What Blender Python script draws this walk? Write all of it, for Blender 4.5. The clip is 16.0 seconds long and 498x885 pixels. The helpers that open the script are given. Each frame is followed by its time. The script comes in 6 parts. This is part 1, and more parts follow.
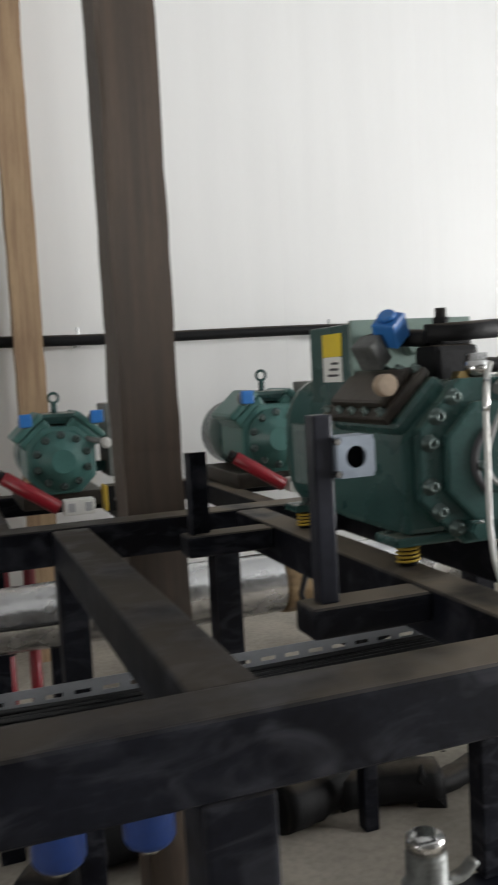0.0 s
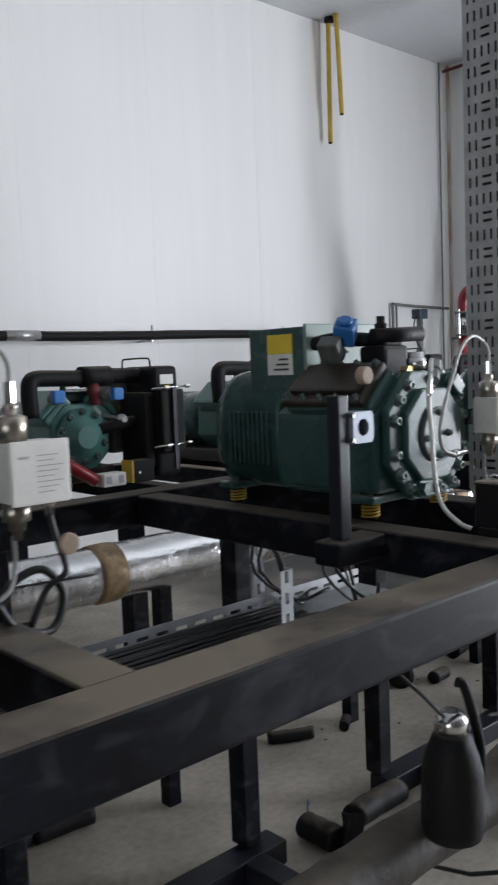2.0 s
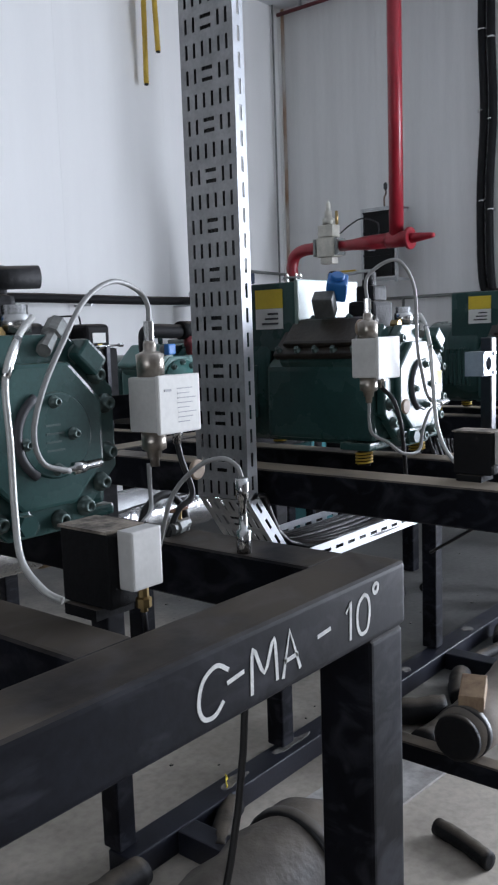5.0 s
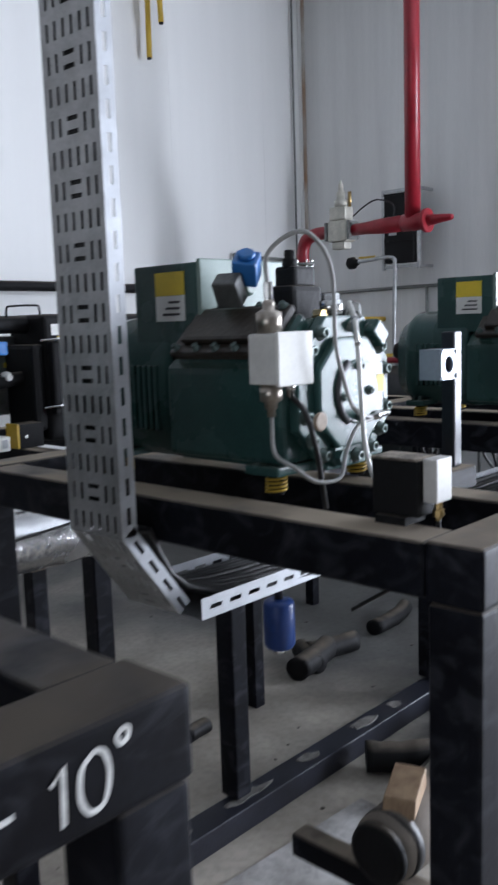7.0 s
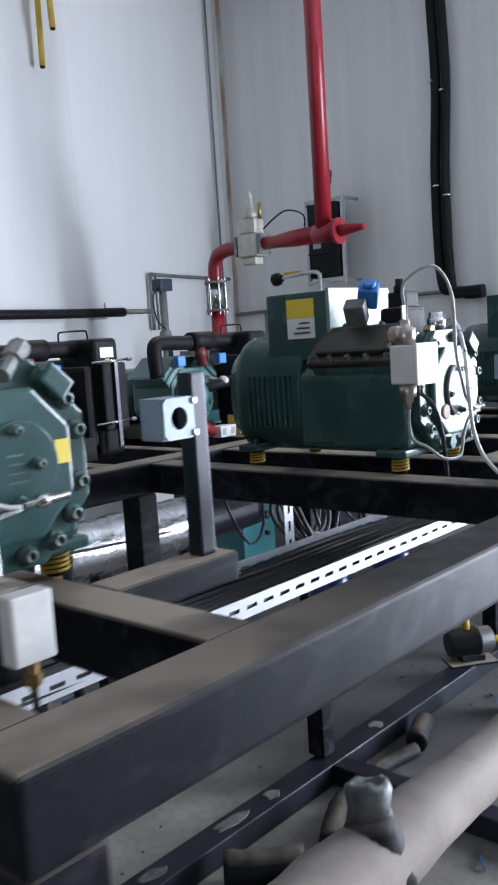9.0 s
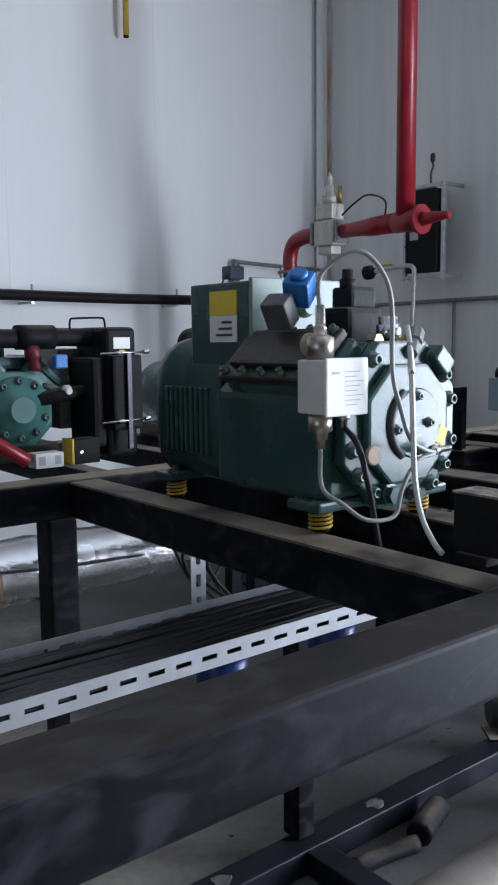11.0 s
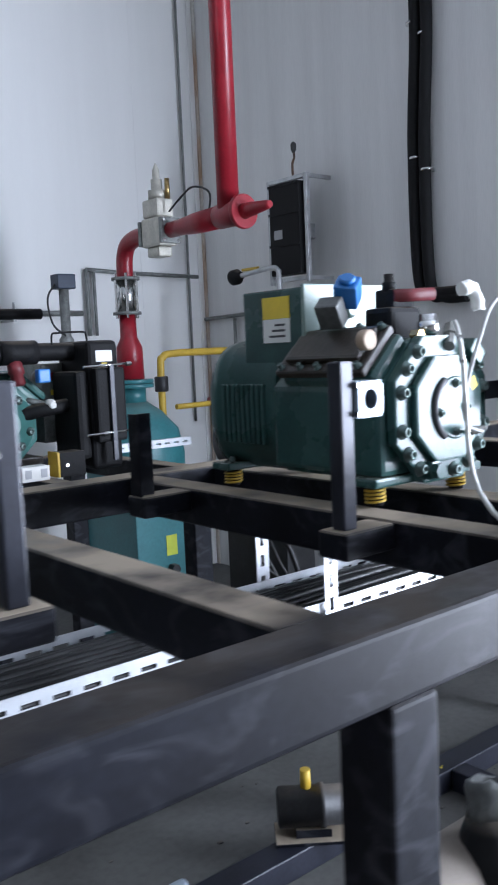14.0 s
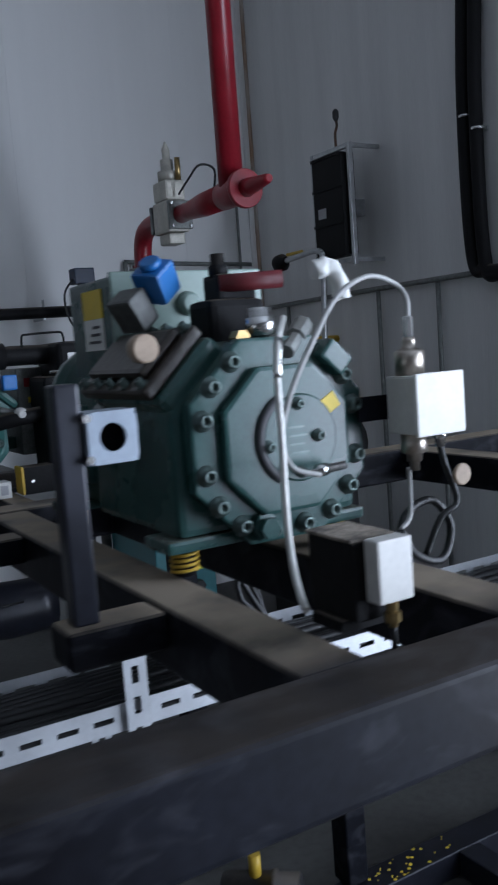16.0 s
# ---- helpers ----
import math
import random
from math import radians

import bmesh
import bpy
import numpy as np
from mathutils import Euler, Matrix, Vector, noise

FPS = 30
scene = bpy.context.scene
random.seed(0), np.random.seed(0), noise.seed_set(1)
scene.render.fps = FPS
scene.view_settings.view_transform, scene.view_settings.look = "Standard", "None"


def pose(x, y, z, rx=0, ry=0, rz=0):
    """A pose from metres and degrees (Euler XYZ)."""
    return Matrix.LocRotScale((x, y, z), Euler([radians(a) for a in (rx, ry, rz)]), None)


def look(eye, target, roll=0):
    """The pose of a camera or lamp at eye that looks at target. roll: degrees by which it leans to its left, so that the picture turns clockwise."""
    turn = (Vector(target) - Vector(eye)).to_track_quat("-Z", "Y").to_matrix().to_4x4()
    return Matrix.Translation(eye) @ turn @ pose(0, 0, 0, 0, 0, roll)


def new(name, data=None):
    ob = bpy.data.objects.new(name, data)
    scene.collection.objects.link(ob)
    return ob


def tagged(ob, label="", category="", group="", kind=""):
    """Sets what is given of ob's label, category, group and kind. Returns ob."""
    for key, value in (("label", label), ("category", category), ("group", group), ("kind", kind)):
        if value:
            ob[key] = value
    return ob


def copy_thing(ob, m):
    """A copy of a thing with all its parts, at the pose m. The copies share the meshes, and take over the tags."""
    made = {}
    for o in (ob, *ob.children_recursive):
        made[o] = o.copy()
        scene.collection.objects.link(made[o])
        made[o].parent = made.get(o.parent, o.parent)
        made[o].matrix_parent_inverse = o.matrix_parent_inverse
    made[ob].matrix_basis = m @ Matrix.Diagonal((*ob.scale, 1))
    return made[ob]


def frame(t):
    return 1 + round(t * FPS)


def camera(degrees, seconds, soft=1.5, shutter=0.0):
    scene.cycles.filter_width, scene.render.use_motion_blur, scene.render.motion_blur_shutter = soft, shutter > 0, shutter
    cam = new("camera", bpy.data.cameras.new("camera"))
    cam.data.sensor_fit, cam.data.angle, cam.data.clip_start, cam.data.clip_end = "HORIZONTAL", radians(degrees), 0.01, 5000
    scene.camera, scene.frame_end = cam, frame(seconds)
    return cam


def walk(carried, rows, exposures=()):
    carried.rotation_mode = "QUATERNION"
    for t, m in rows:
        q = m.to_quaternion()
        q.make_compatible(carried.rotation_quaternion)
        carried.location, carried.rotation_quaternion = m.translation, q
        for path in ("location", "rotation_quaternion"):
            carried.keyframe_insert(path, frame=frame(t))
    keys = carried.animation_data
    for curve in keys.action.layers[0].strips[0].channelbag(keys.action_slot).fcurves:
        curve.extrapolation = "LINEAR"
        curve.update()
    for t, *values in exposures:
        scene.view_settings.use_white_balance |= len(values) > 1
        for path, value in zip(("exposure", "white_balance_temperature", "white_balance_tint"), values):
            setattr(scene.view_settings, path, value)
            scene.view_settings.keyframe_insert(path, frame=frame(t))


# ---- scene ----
cam = camera(32.4, 16.0, 2.0, 0.5)
METRES, EYE, TILT, LEAN, TURN = 5.6, 1.78, 0.0, 0.0, -20.0
ROWS = [
    (0.0, 0.0, 0.0, 0.0, -0.26, -4.69, 3.12),
    (0.5, 0.0148, 0.0125, 0.0009, -6.82, -4.32, 3.23),
    (1.0, 0.0322, 0.0257, 0.0008, -16.29, -4.42, 2.98),
    (1.5, 0.0586, 0.0418, -0.0022, -20.85, -5.18, 2.23),
    (2.0, 0.0899, 0.0525, -0.0014, -22.46, -5.03, 2.23),
    (2.5, 0.1142, 0.0618, -0.0026, -24.76, -5.13, 2.65),
    (3.0, 0.1393, 0.0797, -0.005, -28.71, -5.49, 2.64),
    (3.5, 0.1673, 0.1036, -0.0057, -31.46, -5.93, 2.18),
    (4.0, 0.1945, 0.1232, -0.0049, -33.44, -6.26, 1.68),
    (6.5, 0.2976, 0.1581, -0.0123, -25.47, -8.96, 2.49),
    (7.0, 0.328, 0.1778, -0.0081, -27.42, -7.81, 1.85),
    (7.5, 0.3537, 0.1929, -0.0048, -28.51, -6.67, 2.2),
    (8.0, 0.3746, 0.2011, -0.006, -29.95, -7.18, 3.61),
    (8.5, 0.4102, 0.2086, -0.0076, -30.09, -7.33, 3.77),
    (9.0, 0.4569, 0.2186, -0.0056, -28.6, -6.7, 3.7),
    (11.5, 0.6064, 0.2736, -0.0047, -17.23, -6.96, 1.36),
    (12.0, 0.6325, 0.2782, -0.0061, -16.53, -6.66, 2.64),
    (12.5, 0.6652, 0.2893, -0.0079, -18.37, -6.09, 2.53),
    (13.0, 0.701, 0.3077, -0.0079, -20.04, -5.82, 2.01),
    (13.5, 0.7326, 0.3198, -0.0084, -21.06, -6.28, 3.0),
    (14.0, 0.7769, 0.3271, -0.0093, -19.88, -5.98, 2.51),
    (14.5, 0.8177, 0.3315, -0.0073, -16.63, -5.49, 2.3),
    (15.0, 0.8416, 0.3443, -0.0087, -14.28, -5.94, 3.17),
    (15.5, 0.8702, 0.3635, -0.0103, -12.02, -6.23, 3.68),
    (16.0, 0.9057, 0.3826, -0.0083, -10.86, -6.31, 4.23),
]
EXPOSURES = [
    (0.0, 0.3, 6700, 10), (0.5, 0.3, 6600, 10), (1.0, 0.0, 6400, 11), (1.5, -0.2, 6300, 12), (2.0, -0.12, 6200, 12), (3.0, -0.17, 6000, 12),
    (4.0, -0.1, 5900, 13), (6.5, -0.1, 5850, 13), (7.5, 0.05, 5800, 13), (9.0, 0.08, 5700, 13), (11.5, -0.68, 5700, 13), (12.0, -0.85, 5650, 13),
    (12.5, -0.55, 5700, 13), (13.0, 0.2, 5700, 13), (13.5, 0.62, 5700, 13), (14.0, 0.0, 5600, 13), (14.5, -1.0, 5500, 13), (15.0, -1.5, 5450, 13),
    (15.5, -1.78, 5450, 13), (16.0, -1.4, 5450, 12),
]
walk(cam, [(t, pose(0, 0, EYE, TILT, LEAN, TURN) @ pose(METRES * x, METRES * y, METRES * z, 90 + pitch, roll, yaw)) for t, x, y, z, yaw, pitch, roll in ROWS],
     EXPOSURES)

# ---------------------------------------------------------------- light
world = bpy.data.worlds.new("sky")
scene.world = world
world.use_nodes = True
sky = world.node_tree.nodes.new("ShaderNodeTexSky")
sky.sky_type = "NISHITA"
sky.sun_disc = False
sky.sun_elevation, sky.sun_rotation = radians(50), radians(60)
world.node_tree.links.new(sky.outputs[0], world.node_tree.nodes["Background"].inputs[0])
world.node_tree.nodes["Background"].inputs[1].default_value = 0.1

WALL_Y, WALL_X, CEIL = 5.83, 8.95, 5.02      # back wall, end wall, ceiling
DOOR_Y0, DOOR_Y1, DOOR_H = -2.6, 0.2, 3.4   # the open doorway in the end wall
BACK_Y, LEFT_X = -3.2, -5.5
FAR_Y0, FAR_Y1 = -2.8, 0.2   # opening added in the unseen west wall for the fill lamp


def area_lamp(name, m, w, h, watts, colour=(1, 1, 1)):
    data = bpy.data.lights.new(name, "AREA")
    data.shape, data.size, data.size_y, data.energy, data.color = "RECTANGLE", w, h, watts, colour
    ob = new(name, data)
    ob.matrix_world = m
    return ob


# daylight at the open doorway, plus a fill lamp added at the unseen west end
area_lamp("doorway_daylight", look((WALL_X + 0.05, (DOOR_Y0 + DOOR_Y1) / 2, DOOR_H / 2), (0, 1.5, 2.2)),
          DOOR_Y1 - DOOR_Y0, DOOR_H, 880, (0.96, 0.98, 1.0))
area_lamp("west_fill_lamp", look((LEFT_X - 0.05, (FAR_Y0 + FAR_Y1) / 2, 1.7), (6.0, 3.0, 2.6)), FAR_Y1 - FAR_Y0, 3.2, 110, (1.0, 0.99, 0.97))

# ---------------------------------------------------------------- materials


def material(name, colour, rough=0.5, metal=0.0, vary=0.25, scale=6.0, fine=60.0, bump=0.15, dark=None, spec=0.5, streak=None,
             dust=None, dust_amount=0.0, patch=9.0, smudge=0.0):
    """Procedural paint or metal: colour mottled at two scales, worn roughness, fine bump, dust that lies on upward faces."""
    m = bpy.data.materials.new(name)
    m.use_nodes = True
    nt = m.node_tree
    n, l = nt.nodes, nt.links
    b = n["Principled BSDF"]
    tc = n.new("ShaderNodeTexCoord")
    mp = n.new("ShaderNodeMapping")
    geo = n.new("ShaderNodeNewGeometry")
    l.new(geo.outputs["Position"], mp.inputs[0])
    if streak:
        mp.inputs["Scale"].default_value = streak
    big, small = n.new("ShaderNodeTexNoise"), n.new("ShaderNodeTexNoise")
    big.inputs["Scale"].default_value, big.inputs["Detail"].default_value = scale, 6
    small.inputs["Scale"].default_value, small.inputs["Detail"].default_value = fine, 4
    l.new(mp.outputs[0], big.inputs["Vector"])
    l.new(mp.outputs[0], small.inputs["Vector"])
    ramp = n.new("ShaderNodeValToRGB")
    d = dark or tuple(c * (1 - vary) for c in colour)
    ramp.color_ramp.elements[0].position, ramp.color_ramp.elements[1].position = 0.35, 0.65
    ramp.color_ramp.elements[0].color, ramp.color_ramp.elements[1].color = (*d, 1), (*colour, 1)
    l.new(big.outputs[0], ramp.inputs[0])
    mix = n.new("ShaderNodeMixRGB")
    mix.blend_type = "MULTIPLY"
    mix.inputs[0].default_value = min(1.0, vary * 1.2)
    fr = n.new("ShaderNodeValToRGB")
    fr.color_ramp.elements[0].position, fr.color_ramp.elements[1].position = 0.3, 0.6
    fr.color_ramp.elements[0].color = (0.55, 0.55, 0.55, 1)
    l.new(small.outputs[0], fr.inputs[0])
    l.new(ramp.outputs[0], mix.inputs[1])
    l.new(fr.outputs[0], mix.inputs[2])
    out = mix.outputs[0]
    if smudge:
        sm, smr, smx = n.new("ShaderNodeTexNoise"), n.new("ShaderNodeMapRange"), n.new("ShaderNodeMixRGB")
        smp = n.new("ShaderNodeMapping")
        smp.inputs["Scale"].default_value = (3.0, 4.2, 6)
        l.new(geo.outputs["Position"], smp.inputs[0])
        l.new(smp.outputs[0], sm.inputs["Vector"])
        sm.inputs["Scale"].default_value, sm.inputs["Detail"].default_value, sm.inputs["Distortion"].default_value = 2.6, 10, 1.2
        smr.inputs["From Min"].default_value, smr.inputs["From Max"].default_value, smr.inputs["To Max"].default_value = 0.50, 0.72, smudge
        l.new(sm.outputs[0], smr.inputs[0])
        l.new(smr.outputs[0], smx.inputs[0])
        l.new(out, smx.inputs[1])
        smx.inputs[2].default_value = (0.07, 0.072, 0.085, 1)
        out = smx.outputs[0]
    rr = n.new("ShaderNodeMapRange")
    rr.inputs["To Min"].default_value, rr.inputs["To Max"].default_value = max(0.05, rough - 0.12), min(1, rough + 0.12)
    l.new(big.outputs[0], rr.inputs[0])
    rough_out = rr.outputs[0]
    if dust:
        sep = n.new("ShaderNodeSeparateXYZ")
        l.new(geo.outputs["Normal"], sep.inputs[0])
        up = n.new("ShaderNodeMapRange")
        up.inputs["From Min"].default_value, up.inputs["From Max"].default_value = 0.6, 0.95
        l.new(sep.outputs[2], up.inputs[0])
        dn = n.new("ShaderNodeTexNoise")
        dn.inputs["Scale"].default_value, dn.inputs["Detail"].default_value = patch, 9
        l.new(geo.outputs["Position"], dn.inputs["Vector"])
        dr = n.new("ShaderNodeMapRange")
        dr.inputs["From Min"].default_value, dr.inputs["From Max"].default_value = 0.27, 0.55
        dr.inputs["To Max"].default_value = dust_amount
        l.new(dn.outputs[0], dr.inputs[0])
        mul = n.new("ShaderNodeMath")
        mul.operation = "MULTIPLY"
        l.new(up.outputs[0], mul.inputs[0])
        l.new(dr.outputs[0], mul.inputs[1])
        dm = n.new("ShaderNodeMixRGB")
        dm.inputs[2].default_value = (*dust, 1)
        l.new(mul.outputs[0], dm.inputs[0])
        l.new(out, dm.inputs[1])
        out = dm.outputs[0]
        rm = n.new("ShaderNodeMath")
        rm.operation = "MAXIMUM"
        sc = n.new("ShaderNodeMath")
        sc.operation = "MULTIPLY"
        sc.inputs[1].default_value = 0.95
        l.new(mul.outputs[0], sc.inputs[0])
        l.new(rough_out, rm.inputs[0])
        l.new(sc.outputs[0], rm.inputs[1])
        rough_out = rm.outputs[0]
    l.new(out, b.inputs["Base Color"])
    l.new(rough_out, b.inputs["Roughness"])
    b.inputs["Metallic"].default_value = metal
    b.inputs["Specular IOR Level"].default_value = spec
    if bump:
        bp = n.new("ShaderNodeBump")
        bp.inputs["Strength"].default_value, bp.inputs["Distance"].default_value = bump, 0.004
        l.new(small.outputs[0], bp.inputs["Height"])
        l.new(bp.outputs[0], b.inputs["Normal"])
    return m


DUST = (0.31, 0.26, 0.20)
M_FRAME = material("black_steel_paint", (0.008, 0.009, 0.014), 0.5, 0.0, 0.6, 5, 70, 0.08, dark=(0.003, 0.003, 0.005), dust=DUST, dust_amount=0.85, spec=0.12, patch=6.0, smudge=0.38)


def dust_by_bay(m):
    """Scales the building dust by set stops along x, with more on the inner eastern beams."""
    n, l = m.node_tree.nodes, m.node_tree.links
    dm = [k.from_node for k in l if k.to_socket == n["Principled BSDF"].inputs["Base Color"]][0]
    src = dm.inputs[0].links[0].from_socket
    geo, sep = n.new("ShaderNodeNewGeometry"), n.new("ShaderNodeSeparateXYZ")
    mr, ramp, mu = n.new("ShaderNodeMapRange"), n.new("ShaderNodeValToRGB"), n.new("ShaderNodeMath")
    mr.inputs["From Max"].default_value = 8.0
    stops = ((0.35, 0.2), (0.9, 0.9), (1.5, 0.85), (2.0, 0.3), (2.7, 0.3), (3.2, 0.9), (3.5, 0.65), (3.85, 0.12), (6.4, 0.14))
    e = ramp.color_ramp.elements
    while len(e) < len(stops):
        e.new(0.5)
    for k, (x, v) in zip(e, stops):
        k.position, k.color = x / 8.0, (v, v, v, 1)
    mu.operation = "MULTIPLY"
    l.new(geo.outputs["Position"], sep.inputs[0])
    l.new(sep.outputs[0], mr.inputs[0])
    l.new(mr.outputs[0], ramp.inputs[0])
    l.new(src, mu.inputs[0])
    inner, east, both, most = n.new("ShaderNodeMapRange"), n.new("ShaderNodeMapRange"), n.new("ShaderNodeMath"), n.new("ShaderNodeMath")
    inner.inputs["From Min"].default_value, inner.inputs["From Max"].default_value, inner.inputs["To Max"].default_value = 0.98, 1.08, 1.1
    east.inputs["From Min"].default_value, east.inputs["From Max"].default_value = 2.7, 3.1
    both.operation, most.operation = "MULTIPLY", "MAXIMUM"
    l.new(sep.outputs[1], inner.inputs[0])
    l.new(sep.outputs[0], east.inputs[0])
    l.new(inner.outputs[0], both.inputs[0])
    l.new(east.outputs[0], both.inputs[1])
    l.new(both.outputs[0], most.inputs[0])
    l.new(ramp.outputs[0], most.inputs[1])
    l.new(most.outputs[0], mu.inputs[1])
    l.new(mu.outputs[0], dm.inputs[0])


dust_by_bay(M_FRAME)
M_GREEN = material("green_machine_paint", (0.036, 0.090, 0.083), 0.27, 0.0, 0.3, 7, 160, 0.04, dust=DUST, dust_amount=0.3, spec=0.38)
M_GREEN_DIRTY = material("oily_green_paint", (0.040, 0.034, 0.026), 0.42, 0.0, 0.6, 14, 80, 0.3, dark=(0.014, 0.009, 0.006), dust=DUST, dust_amount=0.12)
# for walls out of view, kept dark so little light bounces back
M_UNSEEN_WALL = material("unseen_dark_wall", (0.13, 0.125, 0.12), 0.7, 0.0, 0.15, 1.3, 30, 0.05)
M_TEAL = material("teal_paint", (0.05, 0.20, 0.22), 0.4, 0.0, 0.2, 4, 60, 0.1, dust=DUST, dust_amount=0.3)
M_WALL = material("white_panel", (0.82, 0.82, 0.81), 0.45, 0.0, 0.025, 1.6, 40, 0.03, streak=(5, 5, 0.3))
M_WALL_END = material("grey_panel", (0.74, 0.74, 0.73), 0.5, 0.0, 0.10, 1.6, 40, 0.04, streak=(5, 5, 0.3))
M_CEIL = material("ceiling_panel", (0.66, 0.68, 0.70), 0.5, 0.0, 0.08, 1.0, 20, 0.03)
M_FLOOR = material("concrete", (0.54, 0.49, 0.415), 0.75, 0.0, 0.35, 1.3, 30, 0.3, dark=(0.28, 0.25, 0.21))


def shaded_floor(m, x0, x1, dark):
    """Multiplies the shade of the eastern bays into the floor colour, with a ragged border."""
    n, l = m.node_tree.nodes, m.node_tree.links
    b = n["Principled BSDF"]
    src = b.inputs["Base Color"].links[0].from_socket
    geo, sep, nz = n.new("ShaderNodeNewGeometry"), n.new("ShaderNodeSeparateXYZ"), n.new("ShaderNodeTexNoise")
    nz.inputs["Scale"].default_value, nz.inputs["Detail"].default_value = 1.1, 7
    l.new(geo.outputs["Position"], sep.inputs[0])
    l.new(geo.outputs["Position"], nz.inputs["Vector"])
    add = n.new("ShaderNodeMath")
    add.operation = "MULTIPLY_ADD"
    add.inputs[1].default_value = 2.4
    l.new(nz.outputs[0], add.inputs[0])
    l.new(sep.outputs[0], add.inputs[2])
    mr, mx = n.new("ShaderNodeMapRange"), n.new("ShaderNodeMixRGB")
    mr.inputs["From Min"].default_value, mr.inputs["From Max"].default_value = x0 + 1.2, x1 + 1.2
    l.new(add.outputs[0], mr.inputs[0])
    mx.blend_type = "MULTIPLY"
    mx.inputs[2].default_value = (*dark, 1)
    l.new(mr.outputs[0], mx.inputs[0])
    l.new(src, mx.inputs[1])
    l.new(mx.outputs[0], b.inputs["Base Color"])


# dim floor under the eastern racks, painted into the concrete's colour
shaded_floor(M_FLOOR, 4.3, 5.6, (0.22, 0.24, 0.27))
M_GALV = material("galvanised_steel", (0.52, 0.53, 0.54), 0.38, 0.75, 0.25, 18, 120, 0.1)
M_RED = material("red_pipe_paint", (0.29, 0.013, 0.024), 0.33, 0.0, 0.2, 8, 60, 0.08)
M_BLACK = material("black_rubber_foam", (0.009, 0.009, 0.010), 0.62, 0.0, 0.3, 12, 90, 0.3, dust=DUST, dust_amount=0.3, spec=0.2)
M_WHITE = material("white_plastic", (0.74, 0.73, 0.69), 0.5, 0.0, 0.1, 20, 120, 0.05)
M_FOIL = material("aluminium_foil_wrap", (0.72, 0.72, 0.72), 0.25, 0.9, 0.2, 9, 40, 0.8)
M_YELLOW = material("yellow_paint", (0.60, 0.40, 0.04), 0.45, 0.0, 0.15, 12, 80, 0.1)
M_BLUE = material("blue_plastic", (0.03, 0.16, 0.46), 0.4, 0.0, 0.1, 12, 80, 0.05)
M_WOOD = material("brown_timber", (0.088, 0.062, 0.045), 0.6, 0.0, 0.35, 3, 40, 0.4, dark=(0.058, 0.042, 0.032), streak=(14, 14, 0.6))
M_WOOD_PALE = material("pale_timber", (0.42, 0.29, 0.17), 0.65, 0.0, 0.35, 3, 40, 0.3, dark=(0.27, 0.17, 0.10), streak=(14, 14, 0.6))
M_CHROME = material("bright_metal", (0.72, 0.72, 0.71), 0.22, 1.0, 0.15, 30, 120, 0.05)
M_NICKEL = material("dull_nickel", (0.50, 0.45, 0.39), 0.34, 1.0, 0.25, 30, 120, 0.05)
M_BRASS = material("brass", (0.50, 0.36, 0.16), 0.35, 1.0, 0.3, 30, 120, 0.1)
M_HOSE = material("grey_hose", (0.33, 0.33, 0.32), 0.45, 0.0, 0.15, 30, 120, 0.1)
M_CABLE = material("black_cable", (0.010, 0.010, 0.011), 0.45, 0.0, 0.2, 30, 120, 0.1)
M_LABEL = material("white_label", (0.80, 0.80, 0.77), 0.55, 0.0, 0.06, 20, 120, 0.02)
M_LABEL_Y = material("yellow_label", (0.80, 0.60, 0.04), 0.5, 0.0, 0.08, 20, 120, 0.02)
M_INK = material("dark_ink", (0.05, 0.05, 0.055), 0.6, 0.0, 0.05, 20, 120, 0.0)
M_CHALK = material("white_chalk", (0.78, 0.78, 0.76), 0.9, 0.0, 0.25, 60, 250, 0.1)
M_RUST = material("rusty_steel", (0.23, 0.12, 0.065), 0.7, 0.3, 0.5, 12, 60, 0.5, dark=(0.07, 0.05, 0.04))
M_CAN = material("dark_blue_can_paint", (0.010, 0.042, 0.19), 0.35, 0.0, 0.15, 12, 80, 0.05)

M_GREEN_PALE = material("pale_green_sheet", (0.20, 0.27, 0.24), 0.30, 0.0, 0.12, 6, 120, 0.03)
M_BOLT = material("dark_bolt_steel", (0.10, 0.14, 0.13), 0.35, 0.5, 0.3, 40, 160, 0.05)
M_TAN = material("tan_plastic", (0.38, 0.29, 0.21), 0.6, 0.0, 0.2, 30, 120, 0.05)
M_CASTGREY = material("grey_casting", (0.24, 0.25, 0.24), 0.5, 0.3, 0.35, 30, 120, 0.2, dust=DUST, dust_amount=0.3)
M_FRAME_BLUE = material("blue_black_steel", (0.022, 0.024, 0.036), 0.36, 0.2, 0.4, 8, 80, 0.06)
M_PALE_BLUE = material("pale_blue_steel", (0.33, 0.38, 0.45), 0.4, 0.2, 0.2, 12, 80, 0.05)
M_WHITE_DULL = material("offwhite_plastic", (0.62, 0.61, 0.58), 0.5, 0.0, 0.12, 20, 120, 0.05)
M_PRINT = material("grey_print", (0.40, 0.40, 0.41), 0.6, 0.0, 0.05, 20, 120, 0.0)
M_HOSE_PALE = material("pale_braided_hose", (0.62, 0.62, 0.59), 0.35, 0.25, 0.15, 40, 220, 0.3)
M_DUSTY = material("dust_layer", (0.36, 0.31, 0.25), 0.9, 0.0, 0.45, 30, 120, 0.5, dark=(0.10, 0.085, 0.07))
M_RUSTY_TRIM = material("rust_stained_trim", (0.66, 0.64, 0.60), 0.6, 0.0, 0.2, 1.7, 40, 0.1, dark=(0.36, 0.20, 0.10))

